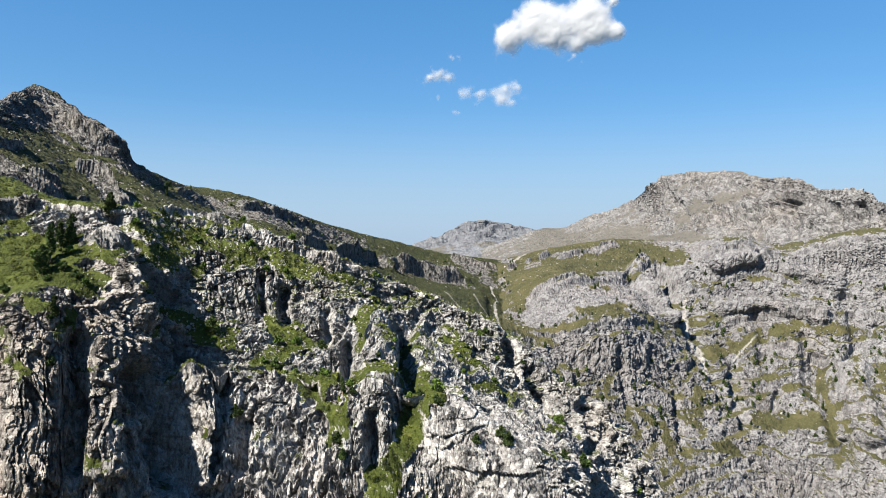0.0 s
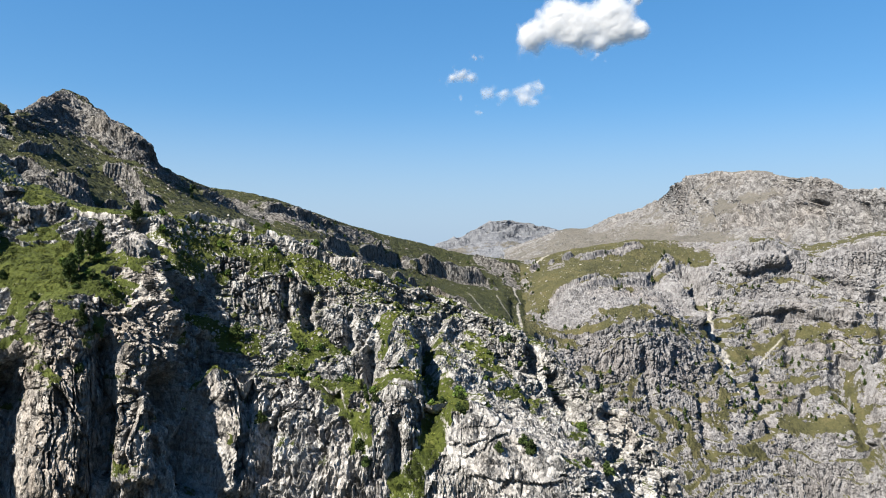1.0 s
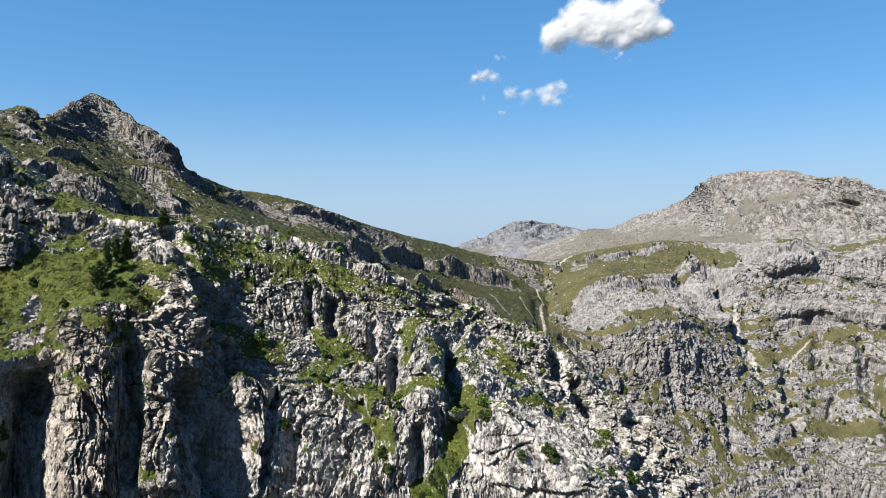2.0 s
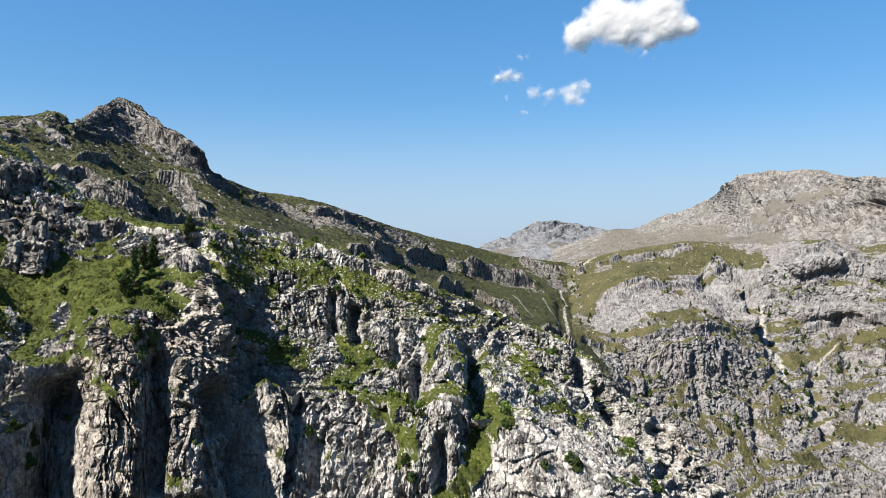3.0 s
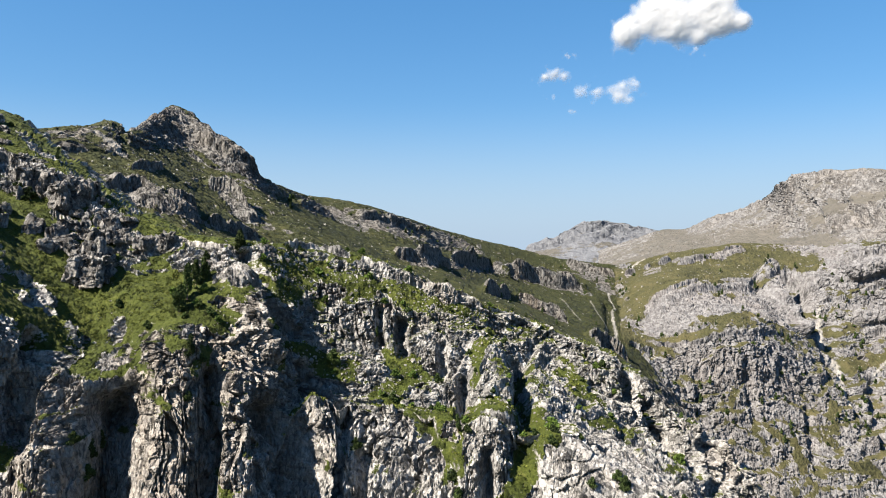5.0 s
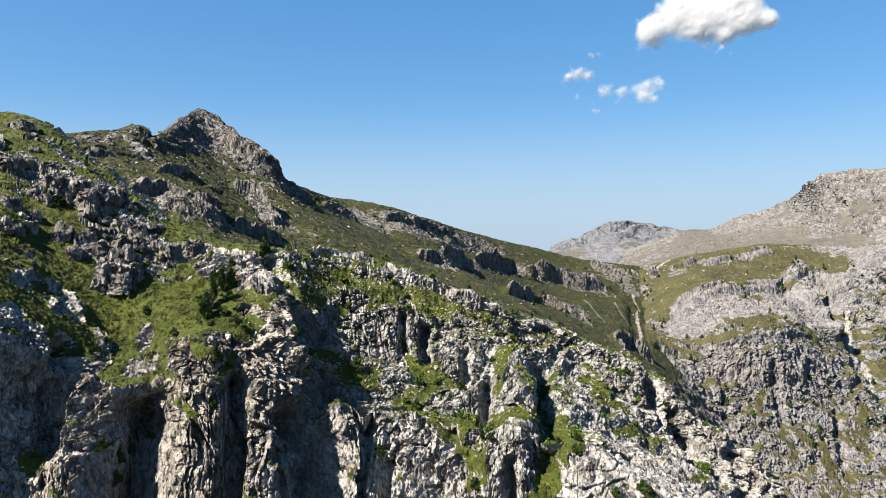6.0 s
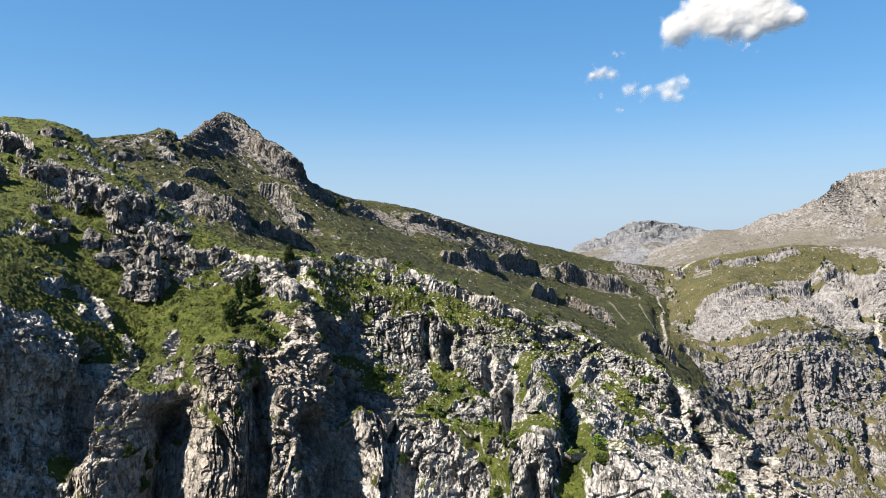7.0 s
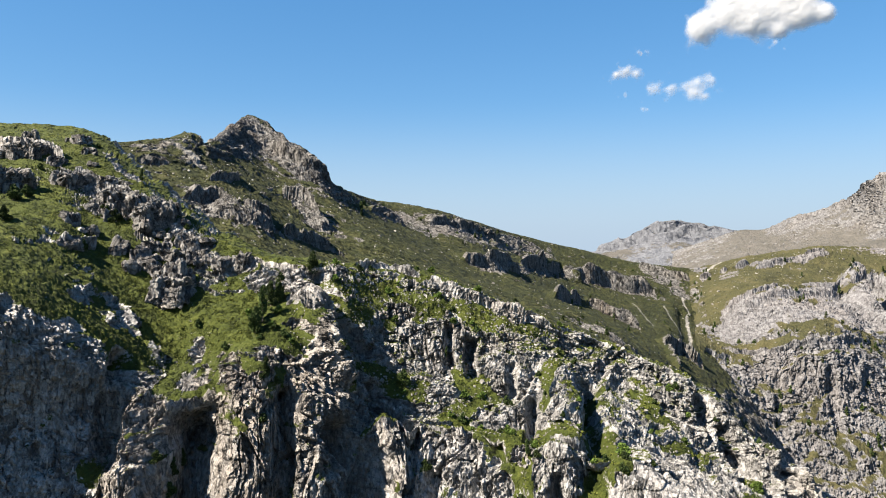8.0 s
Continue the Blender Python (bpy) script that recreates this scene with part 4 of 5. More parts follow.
def ground():
    bm = bmesh.new()
    rings = [0, 60, 150, 320, 650, 1200, 2200, 3500, 4950]
    last = None
    for r in rings:
        ring = [bm.verts.new((r * math.sin(a), r * math.cos(a), -225 + 4 * noise.noise((r * math.sin(a) / 90, r * math.cos(a) / 90, 0)))) for a in [math.tau * k / 96 for k in range(96)]] if r else [bm.verts.new((0, 0, -225))]
        if last:
            for k in range(96):
                if len(last) == 1:
                    bm.faces.new((last[0], ring[(k + 1) % 96], ring[k]))
                else:
                    bm.faces.new((last[k], last[(k + 1) % 96], ring[(k + 1) % 96], ring[k]))
        last = ring
    me = bpy.data.meshes.new("ground")
    bm.to_mesh(me)
    bm.free()
    me.attributes.new("turf", "FLOAT", "POINT").data.foreach_set("value", np.full(len(me.vertices), 0.8, np.float32))
    me.materials.append(mat_right)
    return tagged(new("ground", me), "dry grassy valley floor below the mountains", "ground", kind="structure")


ground()

# ---------------------------------------------------------------- mountains
SPUR_STAINS_SHADE = [
    ([(3.8, 4.4), (3.75, 5.0), (3.7, 5.9)], 7, 0.7),
    ([(4.7, 4.5), (4.6, 5.2), (4.6, 5.9)], 5, 0.6),
    # pillar beside the side wall: part of its shade is put into the colour
    ([(2.2, 4.9), (2.3, 5.8)], 6, 0.7),
    ([(5.6, 5.3), (5.7, 5.9)], 4, 0.5),
    # browned only to dim this overbright sunlit rib
    ([(5.0, 3.9), (5.3, 4.6), (5.4, 5.0)], 4, 0.5),
]
LEFT_STAINS = [([(8.5, 4.5), (9.2, 4.4), (9.9, 4.5)], 16, 1.0)]
RIGHT_STAINS = [([(4.4, 4.95), (4.8, 5.15)], 16, 0.45)]
STYLE_SPUR = dict(stains_shade=SPUR_STAINS_SHADE, fissures=1.0, tall=0.2, treads=0.4, fine=1.3, quiet=0.65, size=0.85, rough=0.6, ribs=0.7, swell=0.8, turf_slope=(0.72, 1.0), turf_more=-0.1, patchy=0.9, step=8, terrace=0.3, ledge_turf=0.2)
STYLE_LEFT = dict(stains_shade=LEFT_STAINS, fissures=0.4, tall=0.3, treads=0.3, fine=1.0, quiet=0.6, size=1.8, rough=0.5, ribs=0.5, swell=1.2, turf_slope=(0.5, 0.85), turf_more=-0.05, patchy=1.1, step=6.0, terrace=0.3, ledge_turf=0.2)
STYLE_RIGHT = dict(stains_shade=RIGHT_STAINS, fissures=0.7, tall=0.2, treads=0.6, fine=1.1, quiet=0.35, size=2.6, rough=0.36, ribs=0.55, swell=3.0, turf_slope=(0.78, 1.0), turf_more=0.03, patchy=1.25, step=5.5, terrace=0.3, ledge_turf=0.45)
STYLE_RIDGE = dict(fissures=0.4, tall=0.3, treads=0.3, fine=1.0, quiet=0.15, size=4.0, rough=0.32, ribs=0.8, swell=6.0, turf_slope=(0.90, 1.03), turf_more=-0.05, patchy=1.0, step=6.0, terrace=0.4, ledge_turf=0.2)
STYLE_FAR = dict(fissures=0.0, tall=0.3, treads=0.2, fine=0.5, quiet=0.3, size=12.0, rough=0.07, ribs=0.8, swell=3.0, turf_slope=(0.9, 1.0), turf_more=-0.1, patchy=1.0, step=6.0, terrace=0.5, ledge_turf=0.2)
terrain("rocky_spur", SPUR, grid_steps((0, 0.4, 6), (0.4, 1, 60), (1, 4, 320), (4, 11, 800), (11, 14, 190), (14, 15, 12)), grid_steps((0, 1, 6), (1, 2, 16), (2, 3, 80), (3, 4, 110), (4, 5, 125), (5, 6.3, 130), (6.3, 8, 14)), SPUR_GULLIES + SPUR_CRACKS + SPUR_RIBS, SPUR_LEDGES + SPUR_TUFTS + SPUR_BARE, [], SPUR_SMOOTH, SPUR_BANDS, STYLE_SPUR, mat_spur, "fractured grey limestone cliff with grassy ledges and gullies", "cliff", "SPUR", [
    ("back_slope", "hidden back slope of the spur", (0, 15), (0, 2)),
    ("turf_slope", "steep bright green turf slope with outcrops", (0, 4.7), (2, 4)),
    ("brink", "broken rock brink with dry grass", (4.7, 9), (2, 4)),
    ("rib", "descending broken rock rib with grass runnels", (9, 15), (2, 4)),
    ("side_wall", "smooth shaded limestone wall", (0, 2.6), (4, 8)),
    ("buttress", "tall sunlit limestone buttress with deep clefts", (2.6, 5.6), (4, 8)),
    ("rock_face", "fractured limestone face with grass ledges", (5.6, 8.6), (4, 8)),
    ("pale_bluff", "pale massive limestone bluff beside a green gully", (8.6, 15), (4, 8)),
])
terrain("mountain", LEFT, grid_steps((0, 13, 660)), grid_steps((0, 2, 12), (2, 5.2, 250), (5.2, 6.2, 30), (6.2, 7, 5)), LEFT_STEPS, LEFT_BARE, SCREE_LEFT, LEFT_SMOOTH, LEFT_BANDS, STYLE_LEFT, mat_left, "pointed grey peak above green slopes with rock bands", "mountain", "LEFT")
PLATEAU_BARE = [([(3.4, 1.5), (5, 1.5), (7, 1.5)], 95, -1.2)]
terrain("mountain", RIGHT, grid_steps((0, 6, 560), (6, 7, 16)), grid_steps((0, 1.5, 14), (1.5, 6.5, 360), (6.5, 7, 5)), RIGHT_STEPS + RIGHT_CLEFTS, PLATEAU_BARE + RIGHT_SHELVES + RIGHT_SHELVES2 + RIGHT_SLOPES + RIGHT_BARE, SCREE_RIGHT, [], RIGHT_BANDS, STYLE_RIGHT, mat_right, "pale grey terraced rock walls with dry grass shelves", "mountain", "RIGHT")
terrain("mountain", RIDGE, grid_steps((0, 13, 420)), grid_steps((0, 2, 12), (2, 5, 160), (5, 6, 6)), RIDGE_CLEFTS, RIDGE_TURF, [], [], RIDGE_BANDS, STYLE_RIDGE, mat_ridge, "broad bare pale limestone summit ridge", "mountain", "RIDGE")
terrain("mountain", FAR, grid_steps((0, 9, 160)), grid_steps((0, 1, 8), (1, 4, 70)), [], [], [], [], [], STYLE_FAR, mat_far, "distant flat-topped mountain, blue-grey haze put into its rock colour", "mountain", "FAR")


# ---------------------------------------------------------------- helpers for things
def part(name, data, material, parent, label=""):
    me = data
    if isinstance(data, bmesh.types.BMesh):
        me = bpy.data.meshes.new(name)
        data.to_mesh(me)
        data.free()
    if not me.materials:
        me.materials.append(material)
    ob = new(name, me)
    ob.parent = parent
    return tagged(ob, label)


def mesh_of(name, points, faces, flat=True):
    me = bpy.data.meshes.new(name)
    me.from_pydata([tuple(map(float, q)) for q in points], [], [tuple(map(int, f)) for f in faces])
    if not flat:
        me.shade_smooth()
    return me


def on_rock(key, u, v):
    """The finished surface of a form at (column, line)."""
    q, turf, us, vs, n = SURFACES[key]
    return q[np.abs(vs - v).argmin(), np.abs(us - u).argmin()]


def leaf_material(name, dark, light):
    m, n, l, bsdf = nodes_of(name)
    geo = n.new("ShaderNodeNewGeometry")
    r = colour_ramp(n, [(0.0, dark), (1.0, light)])
    l.new(geo.outputs["Random Per Island"], r.inputs["Fac"])
    info = n.new("ShaderNodeObjectInfo")
    tint = n.new("ShaderNodeHueSaturation")
    l.new(maths(n, l, "MULTIPLY_ADD", info.outputs["Random"], 0.7, 0.65), tint.inputs["Value"])
    l.new(r.outputs["Color"], tint.inputs["Color"])
    l.new(tint.outputs["Color"], bsdf.inputs["Base Color"])
    bsdf.inputs["Roughness"].default_value = 0.8
    bsdf.inputs["Specular IOR Level"].default_value = 0.15
    return m


def bark_material():
    m, n, l, bsdf = nodes_of("grey-brown bark")
    r = colour_ramp(n, [(0.3, (0.09, 0.065, 0.045)), (0.7, (0.22, 0.17, 0.13))])
    l.new(noise_node(n, l, n.new("ShaderNodeTexCoord").outputs["Object"], 6.0), r.inputs["Fac"])
    l.new(r.outputs["Color"], bsdf.inputs["Base Color"])
    bsdf.inputs["Roughness"].default_value = 0.9
    return m


mat_juniper = leaf_material("juniper foliage", (0.014, 0.024, 0.008), (0.050, 0.075, 0.020))
mat_bush = leaf_material("bush foliage", (0.035, 0.060, 0.012), (0.10, 0.15, 0.03))
mat_tussock = leaf_material("tussock blades", (0.07, 0.088, 0.013), (0.15, 0.165, 0.036))
mat_bark = bark_material()


def limb_mesh(name, points, radii, sides=6):
    pts, faces = [], []
    for k, (c, r) in enumerate(zip(points, radii)):
        for a in range(sides):
            t = math.tau * a / sides
            pts.append((c[0] + r * math.cos(t), c[1] + r * math.sin(t), c[2]))
        if k:
            for a in range(sides):
                b = (a + 1) % sides
                faces.append(((k - 1) * sides + a, (k - 1) * sides + b, k * sides + b, k * sides + a))
    faces.append(tuple(range((len(points) - 1) * sides, len(points) * sides)))
    return mesh_of(name, pts, faces)


def sprays(rng, lobes, count, size):
    """Small leaf sprays over the lobes of a crown: each is a bent quad that points up and out."""
    pts, faces = [], []
    weights = np.array([l[3] * l[4] for l in lobes])
    weights = weights / weights.sum()
    for k in range(count):
        x, y, z, r, h = lobes[rng.choice(len(lobes), p=weights)]
        d = rng.normal(size=3)
        d /= np.linalg.norm(d)
        f = rng.uniform(0.55, 1.06)
        c = np.array([x + d[0] * r * f, y + d[1] * r * f, z + d[2] * h * f])
        up = np.array([d[0] * 0.7, d[1] * 0.7, 0.6 + 0.4 * d[2]]) + rng.normal(size=3) * 0.35
        up /= np.linalg.norm(up)
        side = np.cross(up, rng.normal(size=3))
        side /= np.linalg.norm(side)
        w, t = size * rng.uniform(0.5, 1.1), size * rng.uniform(0.9, 1.9)
        i = len(pts)
        fold = np.cross(side, up) * w * 0.5
        pts += [c - side * w, c + fold, c + up * t, c + side * w]
        faces += [(i, i + 1, i + 2), (i + 1, i + 3, i + 2)]
    return pts, faces


def juniper(name, height, width, lobes_n, count, size, seed, material, label, category):
    """A trunk with limbs and a ragged crown, standing at its foot."""
    rng = np.random.default_rng(seed)
    root = tagged(new(name), label, category)
    top = np.array([rng.uniform(-0.08, 0.08) * width, rng.uniform(-0.08, 0.08) * width, height * 0.8])
    part("trunk", limb_mesh("trunk", [np.array([0, 0, -0.5]), top * 0.4, top], [0.05 * width + 0.05, 0.04 * width + 0.03, 0.02]), mat_bark, root)
    lobes = []
    for k in range(lobes_n):
        f = (k + 0.5) / lobes_n
        a = rng.uniform(0, math.tau)
        reach = width * 0.28 * (1.15 - f) * rng.uniform(0.3, 1.2)
        lobes.append((math.cos(a) * reach, math.sin(a) * reach, height * (0.12 + 0.76 * f), width * 0.33 * (1.2 - 0.75 * f) * rng.uniform(0.75, 1.2), height * 0.62 / lobes_n * rng.uniform(1.0, 1.6)))
    for x, y, z, r, h in lobes[:4]:
        part("limb", limb_mesh("limb", [top * min(0.9, 0.6 * z / height), np.array([x, y, z]) * 0.97], [0.03 * width + 0.01, 0.015]), mat_bark, root)
    pts, faces = sprays(rng, lobes, count, size)
    part("crown", mesh_of("crown", pts, faces), material, root)
    return root


def stand(proto, m, group):
    ob = copy_thing(proto, m)
    tagged(ob, group=group)
    return ob


def drop_proto(ob):
    for o in (*ob.children_recursive, ob):
        bpy.data.objects.remove(o)


# ---------------------------------------------------------------- junipers and bushes on the spur
rng = np.random.default_rng(5)
near_kinds = [
    juniper("juniper_tree", 5.0, 1.7, 6, 1500, 0.16, 1, mat_juniper, "dark green columnar juniper rooted on a grassy ledge", "tree"),
    juniper("juniper_tree", 4.0, 2.4, 6, 1700, 0.16, 2, mat_juniper, "broad dark green juniper on the cliff brink", "tree"),
    juniper("juniper_bush", 2.0, 2.2, 5, 1100, 0.15, 3, mat_juniper, "low dark juniper bush rooted in a rock cleft", "bush"),
    juniper("bush", 1.3, 2.2, 5, 1000, 0.14, 4, mat_bush, "low bright green bush on the rocky brink", "bush"),
]
HEIGHTS = (5.0, 4.0, 2.0, 1.3)
for places, kind, height in NEAR_TREES_A + NEAR_TREES_B + NEAR_TREES_C:
    for u, v in places:
        x, y, z = on_rock("SPUR", u, v)
        k = height / HEIGHTS[int(kind)]
        stand(near_kinds[int(kind)], pose(x, y, z - 0.15, 0, 0, rng.uniform(0, 360)) @ Matrix.Diagonal((k, k, k, 1)), "junipers of the spur")
small_kinds = [
    juniper("juniper_bush", 1.0, 1.1, 4, 320, 0.13, 6, mat_juniper, "small dark juniper bush in a crack of the cliff", "bush"),
    juniper("bush", 0.8, 1.2, 4, 300, 0.13, 7, mat_bush, "small green bush on a cliff ledge", "bush"),
]
q, turf, us, vs, n = SURFACES["SPUR"]
iv, iu = np.where((vs > 2.1) & (vs < 6.0))[0], np.where((us > 4.0) & (us < 13.5))[0]
placed = 0
while placed < 90:
    a, b = rng.choice(iv), rng.choice(iu)
    if turf[a, b] > 0.18:
        k = rng.uniform(0.6, 1.6)
        stand(small_kinds[placed % 2], pose(*(q[a, b] - (0, 0, 0.1)), 0, 0, rng.uniform(0, 360)) @ Matrix.Diagonal((k, k, k, 1)), "bushes of the cliff")
        placed += 1
for ob in near_kinds + small_kinds:
    drop_proto(ob)

# ---------------------------------------------------------------- scattered junipers on the far walls
far_kinds = [
    juniper("juniper_tree", 5.5, 2.6, 5, 190, 0.5, 11, mat_juniper, "small dark juniper dotted on a distant rock shelf", "tree"),
    juniper("juniper_bush", 3.0, 3.4, 4, 150, 0.5, 12, mat_juniper, "round dark juniper bush on a distant slope", "bush"),
]


def scatter(key, count, low, high, us_range, vs_range, seed, group, sizes):
    q, turf, us, vs, n = SURFACES[key]
    rng = np.random.default_rng(seed)
    iu = np.where((us >= us_range[0]) & (us <= us_range[1]))[0]
    iv = np.where((vs >= vs_range[0]) & (vs <= vs_range[1]))[0]
    placed, tries = 0, 0
    while placed < count and tries < count * 60:
        tries += 1
        a, b = rng.choice(iv), rng.choice(iu)
        if not low <= turf[a, b] <= high:
            continue
        x, y, z = q[a, b]
        k = rng.uniform(*sizes)
        stand(far_kinds[rng.integers(0, 2)], pose(x, y, z - 0.5, 0, 0, rng.uniform(0, 360)) @ Matrix.Diagonal((k, k, k * rng.uniform(0.8, 1.2), 1)), group)
        placed += 1


scatter("RIGHT", 250, 0.12, 0.7, (0.1, 6.0), (2.2, 5.6), 21, "junipers of the far walls", (0.6, 1.25))
scatter("LEFT", 70, 0.1, 0.8, (7.0, 12.8), (2.4, 5.0), 22, "junipers of the far slope", (0.5, 1.0))
for ob in far_kinds:
    drop_proto(ob)


# ---------------------------------------------------------------- tussocks on the turf
def tussocks(name, key, count, low, us_range, vs_range, seed, size, material, label):
    q, turf, us, vs, n = SURFACES[key]
    rng = np.random.default_rng(seed)
    iu = np.where((us >= us_range[0]) & (us <= us_range[1]))[0]
    iv = np.where((vs >= vs_range[0]) & (vs <= vs_range[1]))[0]
    pts, faces = [], []
    for _ in range(count):
        a, b = rng.choice(iv), rng.choice(iu)
        if turf[a, b] < low:
            continue
        c = q[a, b]
        k = size * rng.uniform(0.4, 1.5)
        more, tri = sprays(rng, [(c[0], c[1], c[2] + 0.25 * k, k, 0.55 * k)], 16, 0.34 * k)
        i = len(pts)
        pts += more
        faces += [(f[0] + i, f[1] + i, f[2] + i) for f in tri]
    ob = part(name, mesh_of(name, pts, faces), material, None)
    return tagged(ob, label, "vegetation", kind="stuff")


tussocks("grass_tussocks", "SPUR", 2400, 0.6, (0.4, 4.4), (2.0, 4.0), 31, 0.27, mat_tussock, "leafy green tussocks on the steep turf slope")
tussocks("grass_tussocks", "SPUR", 2600, 0.55, (5.0, 13.5), (2.0, 6.2), 32, 0.32, mat_tussock, "grass tufts on the cliff ledges")


# ---------------------------------------------------------------- loose stones
def stone_material():
    m, n, l, bsdf = nodes_of("loose limestone")
    geo = n.new("ShaderNodeNewGeometry")
    r = colour_ramp(n, [(0.0, (0.13, 0.12, 0.108)), (0.6, (0.21, 0.20, 0.182)), (1.0, (0.30, 0.285, 0.265))])
    l.new(geo.outputs["Random Per Island"], r.inputs["Fac"])
    grain = noise_node(n, l, n.new("ShaderNodeTexCoord").outputs["Object"], 3.0, 6)
    shade = colour_ramp(n, [(0.3, (0.6, 0.6, 0.6)), (0.7, (1, 1, 1))])
    l.new(grain, shade.inputs["Fac"])
    l.new(mix(n, l, 1.0, r.outputs["Color"], shade.outputs["Color"], "MULTIPLY"), bsdf.inputs["Base Color"])
    bsdf.inputs["Roughness"].default_value = 0.9
    return m


mat_stone = stone_material()
CORNERS = np.array([(x, y, z) for x in (-1, 1) for y in (-1, 1) for z in (-1, 1)], float)
SIDES = [(0, 1, 3, 2), (4, 6, 7, 5), (0, 4, 5, 1), (2, 3, 7, 6), (0, 2, 6, 4), (1, 5, 7, 3)]


def loose_stones(name, key, count, low, us_range, vs_range, seed, size, label):
    """Angular stones strewn over the turf."""
    q, turf, us, vs, n = SURFACES[key]
    rng = np.random.default_rng(seed)
    iu = np.where((us >= us_range[0]) & (us <= us_range[1]))[0]
    iv = np.where((vs >= vs_range[0]) & (vs <= vs_range[1]))[0]
    pts, faces = [], []
    for _ in range(count):
        a, b = rng.choice(iv), rng.choice(iu)
        if turf[a, b] < low:
            continue
        k = size * rng.uniform(0.35, 1.0) * (2.0 if rng.random() < 0.08 else 1.0)
        turn, _r = np.linalg.qr(rng.normal(size=(3, 3)))
        box = (CORNERS * rng.uniform(0.6, 1.0, (8, 3))) @ np.diag(rng.uniform(0.5, 1.1, 3)) @ turn * k
        i = len(pts)
        pts += list(box + q[a, b] + (0, 0, 0.2 * k))
        faces += [tuple(i + c for c in f) for f in SIDES]
    ob = part(name, mesh_of(name, pts, faces), mat_stone, None)
    return tagged(ob, label, "stones", kind="stuff")


loose_stones("loose_stones", "SPUR", 4200, 0.3, (4.8, 13.5), (2.0, 5.5), 41, 0.22, "pale angular stones strewn over turf ledges")
loose_stones("loose_stones", "LEFT", 1300, 0.35, (0.5, 12.5), (2.0, 5.0), 42, 0.5, "pale stones strewn over the far green slope")
loose_stones("loose_stones", "RIGHT", 1500, 0.35, (0.2, 6.5), (1.8, 5.5), 43, 0.7, "pale stones strewn over dry grass shelves")


# ---------------------------------------------------------------- outcrops that stand out of the turf
def outcrop(width, depth, height, seed):
    """A broken block of limestone with its own joints."""
    nu, nv = (96, 44) if width > 3 else (44, 20)
    a, b = np.meshgrid(np.linspace(0, math.tau, nu, endpoint=False), np.linspace(-0.7, 1.55, nv))
    d = np.stack([np.cos(a) * np.cos(b), np.sin(a) * np.cos(b), np.sin(b)], -1).reshape(-1, 3)
    e = 0.45
    d = np.sign(d) * np.abs(d) ** e
    p = d * np.array([width, depth, height]) / 2
    rng = np.random.default_rng(seed)
    at = p + rng.uniform(-500, 500, 3)
    b1, j1 = blocks(at * np.array([1, 1, 0.4]) / 1.6, seed)
    b2, j2 = blocks(at * np.array([1, 1, 0.6]) / 0.6, seed + 7)
    grow = 0.7 * fractal(at / 3.0, 2, seed) + 0.7 * b1 + 0.3 * b2 - 0.5 * (1 - ramp(j1, 0, 0.1)) - 0.2 * (1 - ramp(j2, 0, 0.12))
    p = p + d / np.linalg.norm(d, axis=1, keepdims=True) * (grow * min(1.0, 0.22 * width))[:, None]
    faces = []
    for k in range(nv - 1):
        for c in range(nu):
            e = (c + 1) % nu
            faces.append((k * nu + c, k * nu + e, (k + 1) * nu + e, (k + 1) * nu + c))
    faces.append(tuple(range((nv - 1) * nu, nv * nu)))
    me = mesh_of("rock_outcrop", p, faces)
    me.materials.append(mat_outcrop)
    return me


for k, (places, width, height) in enumerate(OUTCROPS_A + OUTCROPS_B):
    for u, v in places:
        x, y, z = on_rock("SPUR", u, v)
        ob = new("rock_outcrop", outcrop(width, width * 0.8, height, 100 + 3 * k))
        ob.matrix_world = pose(x, y, z + height * 0.02, rng.uniform(-8, 8), rng.uniform(-8, 8), rng.uniform(0, 90))
        tagged(ob, "grey fractured limestone outcrop standing out of steep turf", "rock", "outcrops of the turf slope")


kinds = [outcrop(2.6, 2.2, 2.4, 300 + 5 * k) for k in range(4)]
q, turf, us, vs, n = SURFACES["SPUR"]
hill = np.random.default_rng(77)
for k in range(46):
    a = hill.choice(np.where((vs > 2.0) & (vs < 3.2))[0])
    b = hill.choice(np.where((us > 0.4) & (us < 3.7))[0])
    size = hill.uniform(0.45, 1.5)
    ob = new("rock_outcrop", kinds[k % 4])
    ob.matrix_world = pose(*q[a, b], hill.uniform(-12, 12), hill.uniform(-12, 12), hill.uniform(0, 360)) @ Matrix.Diagonal((size * hill.uniform(0.8, 1.4), size, size * hill.uniform(0.7, 1.2), 1))
    tagged(ob, "small grey limestone block half sunk in turf", "rock", "outcrops of the turf slope")


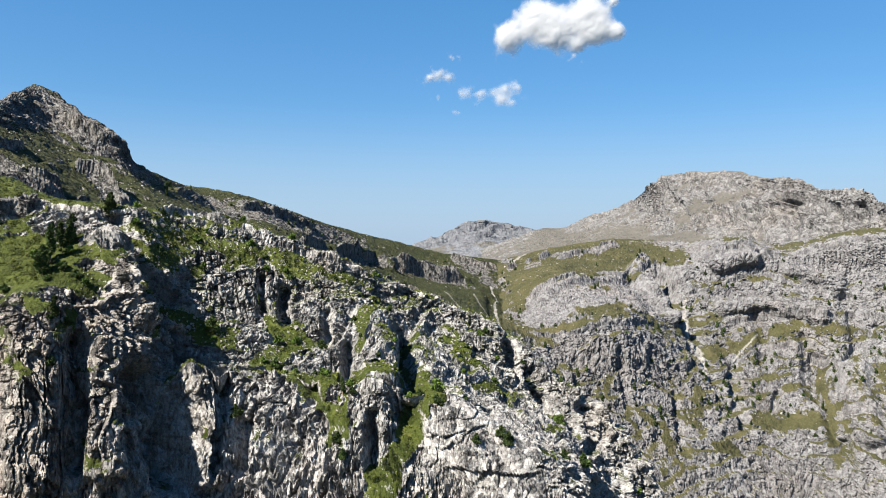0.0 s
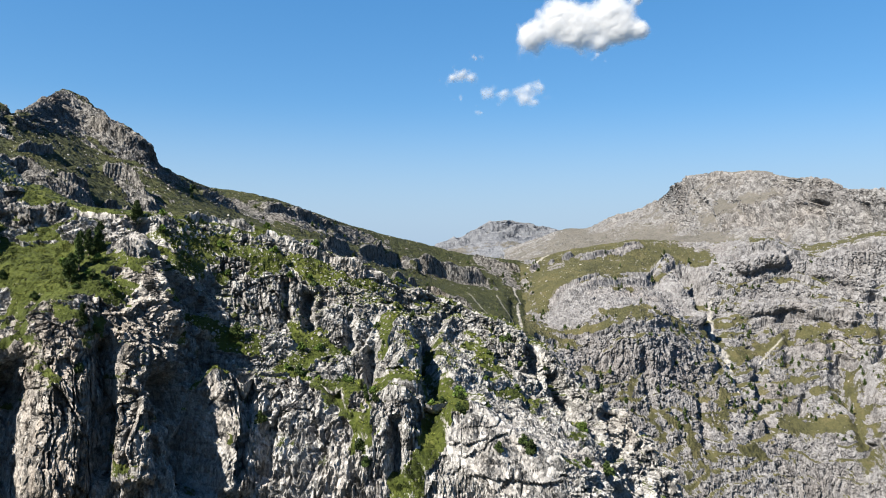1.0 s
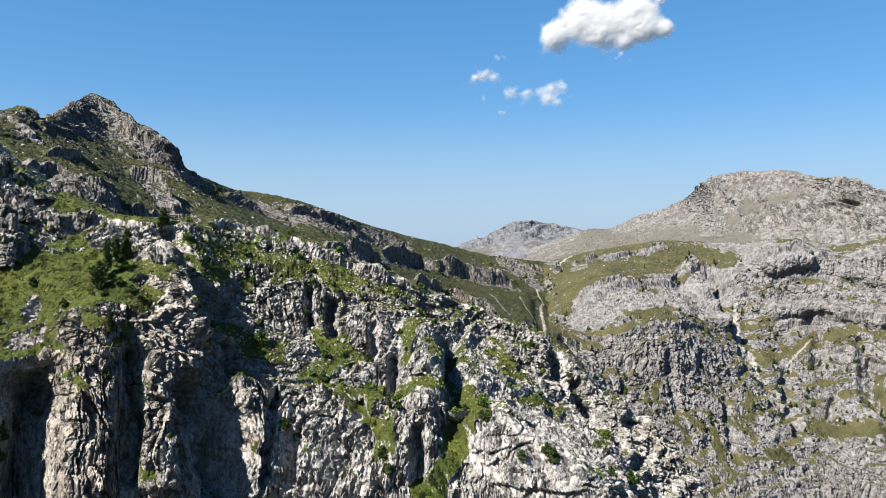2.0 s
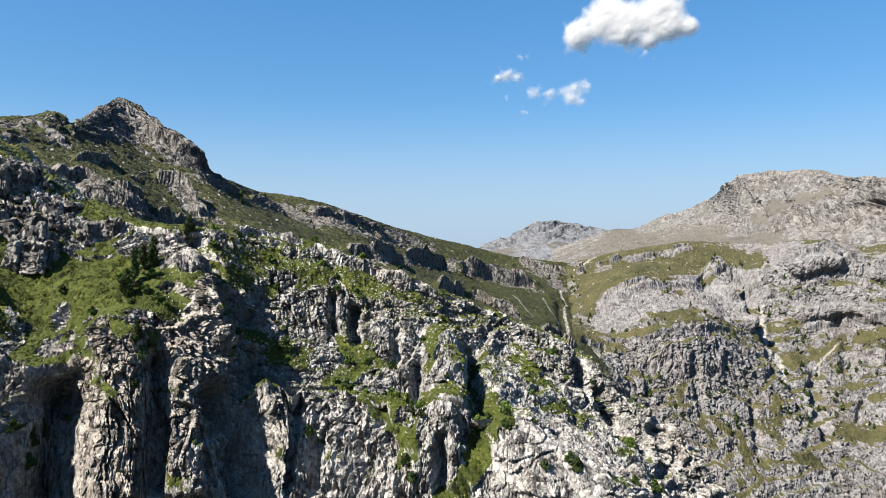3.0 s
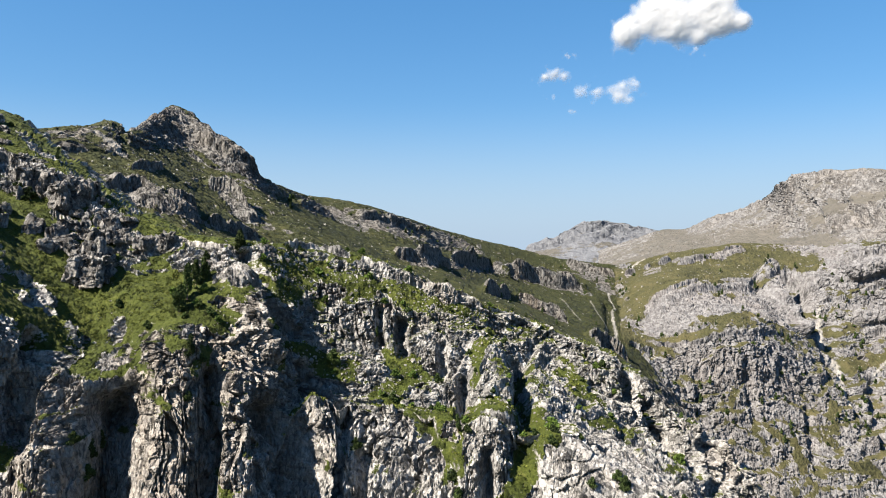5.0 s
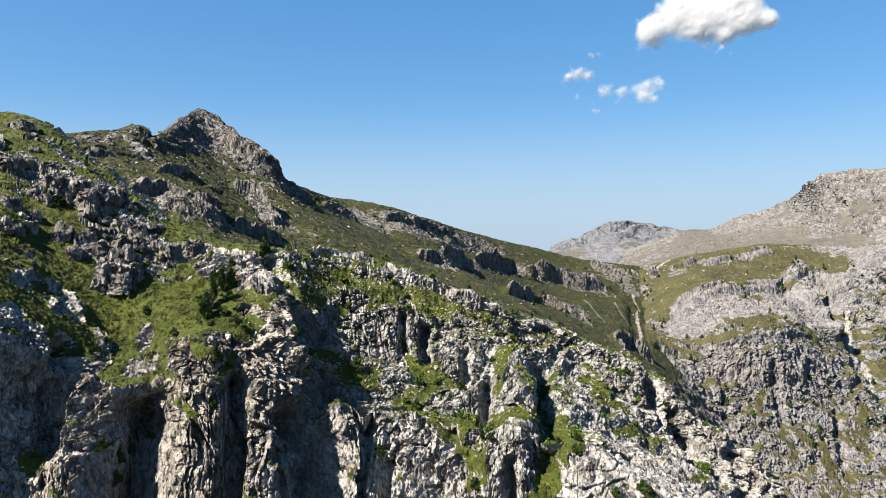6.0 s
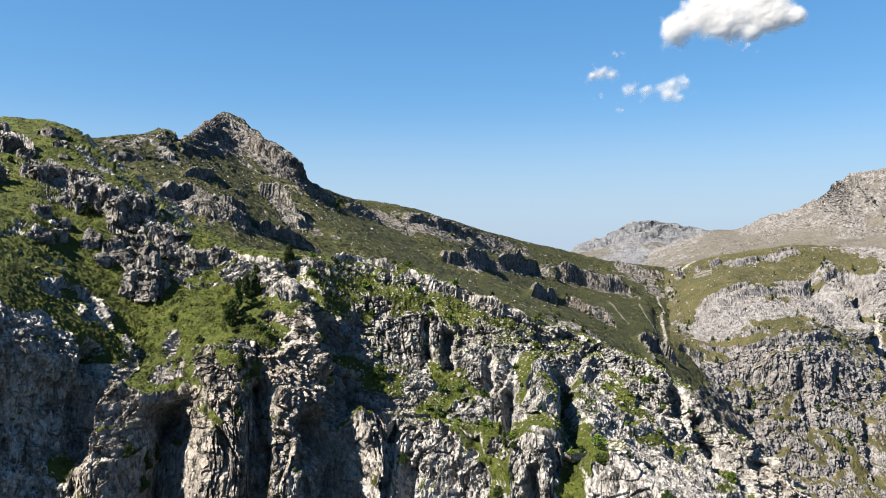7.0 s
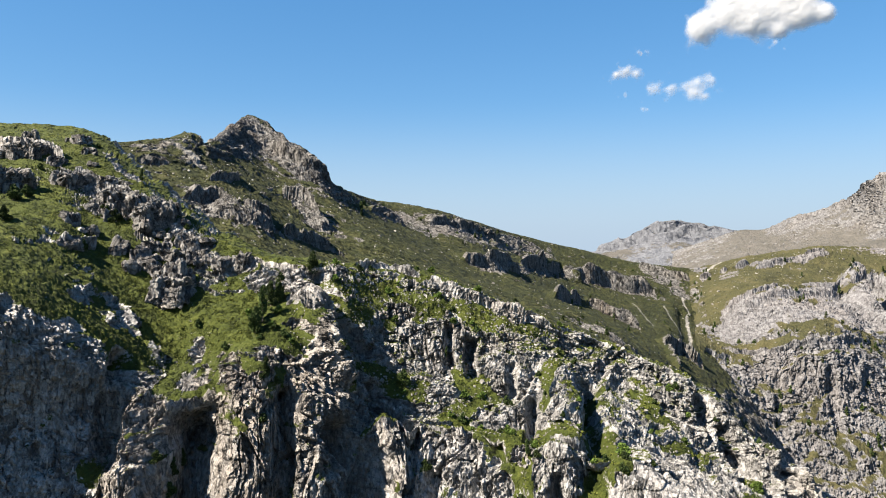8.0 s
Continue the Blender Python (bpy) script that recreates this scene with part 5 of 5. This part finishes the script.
# ---------------------------------------------------------------- clouds
def cloud_material():
    m, n, l, bsdf = nodes_of("cloud")
    out = n["Material Output"]
    where = n.new("ShaderNodeTexCoord").outputs["Object"]
    fine = noise_node(n, l, where, 0.022, 8, 0.62)
    thick = n.new("ShaderNodeAttribute")
    thick.attribute_name = "thick"
    body = maths(n, l, "ADD", thick.outputs["Fac"], maths(n, l, "MULTIPLY_ADD", fine, 0.55, -0.275))
    soft = n.new("ShaderNodeMapRange")
    soft.interpolation_type = "SMOOTHSTEP"
    soft.inputs["From Min"].default_value, soft.inputs["From Max"].default_value = 0.08, 1.15
    l.new(body, soft.inputs["Value"])
    white = n.new("ShaderNodeBsdfDiffuse")
    white.inputs["Color"].default_value = (0.72, 0.72, 0.72, 1)
    through_it = n.new("ShaderNodeBsdfTranslucent")
    through_it.inputs["Color"].default_value = (0.74, 0.74, 0.74, 1)
    both = n.new("ShaderNodeMixShader")
    both.inputs[0].default_value = 0.5
    l.new(white.outputs[0], both.inputs[1])
    l.new(through_it.outputs[0], both.inputs[2])
    clear = n.new("ShaderNodeBsdfTransparent")
    mixed = n.new("ShaderNodeMixShader")
    l.new(soft.outputs["Result"], mixed.inputs[0])
    l.new(clear.outputs[0], mixed.inputs[1])
    l.new(both.outputs[0], mixed.inputs[2])
    l.new(mixed.outputs[0], out.inputs["Surface"])
    return m


mat_cloud = cloud_material()


def cloud(az, el, width, height, lumps, strength, seed, label, swell=0.12, edge=1.25):
    """A fair-weather cloud: a swollen front and a flatter back of mist, thick in the middle and torn at the rim."""
    centre = Vector(polar(az, el, 4600))
    root = tagged(new("cloud"), label, "cloud")
    turn = (Vector((0, 0, 0)) - centre).to_track_quat("Z", "Y").to_matrix().to_4x4()
    root.matrix_world = Matrix.Translation(centre) @ turn
    nx, ny = (150, 80) if width > 500 else (64, 40)
    gx, gy = np.meshgrid(np.linspace(-0.62, 0.62, nx), np.linspace(-0.65, 0.65, ny))
    hole = np.ones(gx.shape)
    for x, y, r, t in lumps:
        hole = hole * (1 - min(0.97, t) * np.exp(-((((gx - x) * width / height) ** 2 + (gy - y) ** 2) / (r * r)) ** edge))
    field = 1 - hole
    flat = np.stack([gx.ravel() * width, gy.ravel() * height, 0 * gx.ravel()], 1)
    rough = fractal(flat / (0.34 * height) + seed * 3.7, 5, seed, 0.55).reshape(gx.shape)
    puff = np.abs(fractal(flat / (0.30 * height) + seed * 1.3, 4, seed + 5)).reshape(gx.shape)
    thick = (field - 0.30 + (0.30 + 0.10 * (edge < 1)) * rough * (1 - 0.8 * field)) * 1.5 * strength + 0.12
    rim = np.minimum(np.minimum(0.62 - np.abs(gx), 0.65 - np.abs(gy)) / 0.06, 1)
    thick = np.where(rim < 1, np.minimum(thick, rim * 0.3 - 0.3), thick)
    i = np.arange(nx * ny).reshape(ny, nx)
    faces = np.stack([i[:-1, :-1], i[:-1, 1:], i[1:, 1:], i[1:, :-1]], -1).reshape(-1, 4)
    for name, sign, share in (("front", 1, 1.0), ("back", -0.4, 0.7)):
        pts = flat.copy()
        pts[:, 2] = sign * height * (swell * field ** 1.5 + 0.15 * swell * puff * field).ravel()
        me = mesh_of(name, pts, faces, flat=False)
        me.attributes.new("thick", "FLOAT", "POINT").data.foreach_set("value", (thick * share).astype(np.float32).ravel())
        part(name, me, mat_cloud, root)
    return root


cloud(-8.35, 17.0, 800, 360, [(-0.33, -0.18, 0.26, 1), (-0.12, 0.06, 0.38, 1), (0.02, -0.12, 0.34, 1), (0.24, 0.10, 0.34, 1), (0.30, -0.12, 0.26, 1), (0.44, -0.16, 0.16, 0.8), (0.42, 0.30, 0.10, 0.7), (0.16, -0.36, 0.12, 0.6)], 1.25, 1, "bright white heaped fair-weather cloud with torn edges", 0.085)
cloud(0.25, 13.5, 250, 110, [(-0.24, -0.12, 0.30, 0.85), (-0.02, 0.06, 0.34, 0.95), (0.22, -0.12, 0.30, 0.85)], 0.72, 2, "small white cloud puff", 0.08, 0.9)
cloud(-4.1, 12.1, 360, 170, [(-0.26, 0.06, 0.24, 0.75), (-0.04, 0.12, 0.22, 0.75), (0.14, 0.20, 0.26, 0.85), (0.34, 0.20, 0.16, 0.7), (0.08, -0.14, 0.26, 0.85), (0.24, -0.28, 0.18, 0.7)], 0.6, 3, "thin ragged white cloud shred", 0.06, 0.9)
cloud(-1.65, 12.15, 140, 120, [(-0.08, 0.0, 0.34, 0.8), (0.12, 0.1, 0.28, 0.8)], 0.55, 4, "thin small cloud shred", 0.06, 0.9)
cloud(-0.9, 14.8, 150, 60, [(-0.16, 0.0, 0.34, 0.7), (0.16, 0.0, 0.26, 0.6)], 0.62, 5, "faint wisp of cloud", 0.05, 0.8)
cloud(-1.0, 10.9, 120, 65, [(-0.05, 0.0, 0.38, 0.75)], 0.75, 6, "faint wisp of cloud", 0.05, 0.8)
cloud(0.4, 12.0, 110, 55, [(0.0, 0.0, 0.36, 0.7)], 0.68, 7, "faint wisp of cloud", 0.05, 0.8)
cloud(-9.6, 14.6, 120, 70, [(0.1, 0.15, 0.32, 0.75), (-0.12, -0.2, 0.26, 0.6)], 0.6, 8, "faint wisp of cloud below a larger cloud", 0.05, 0.8)
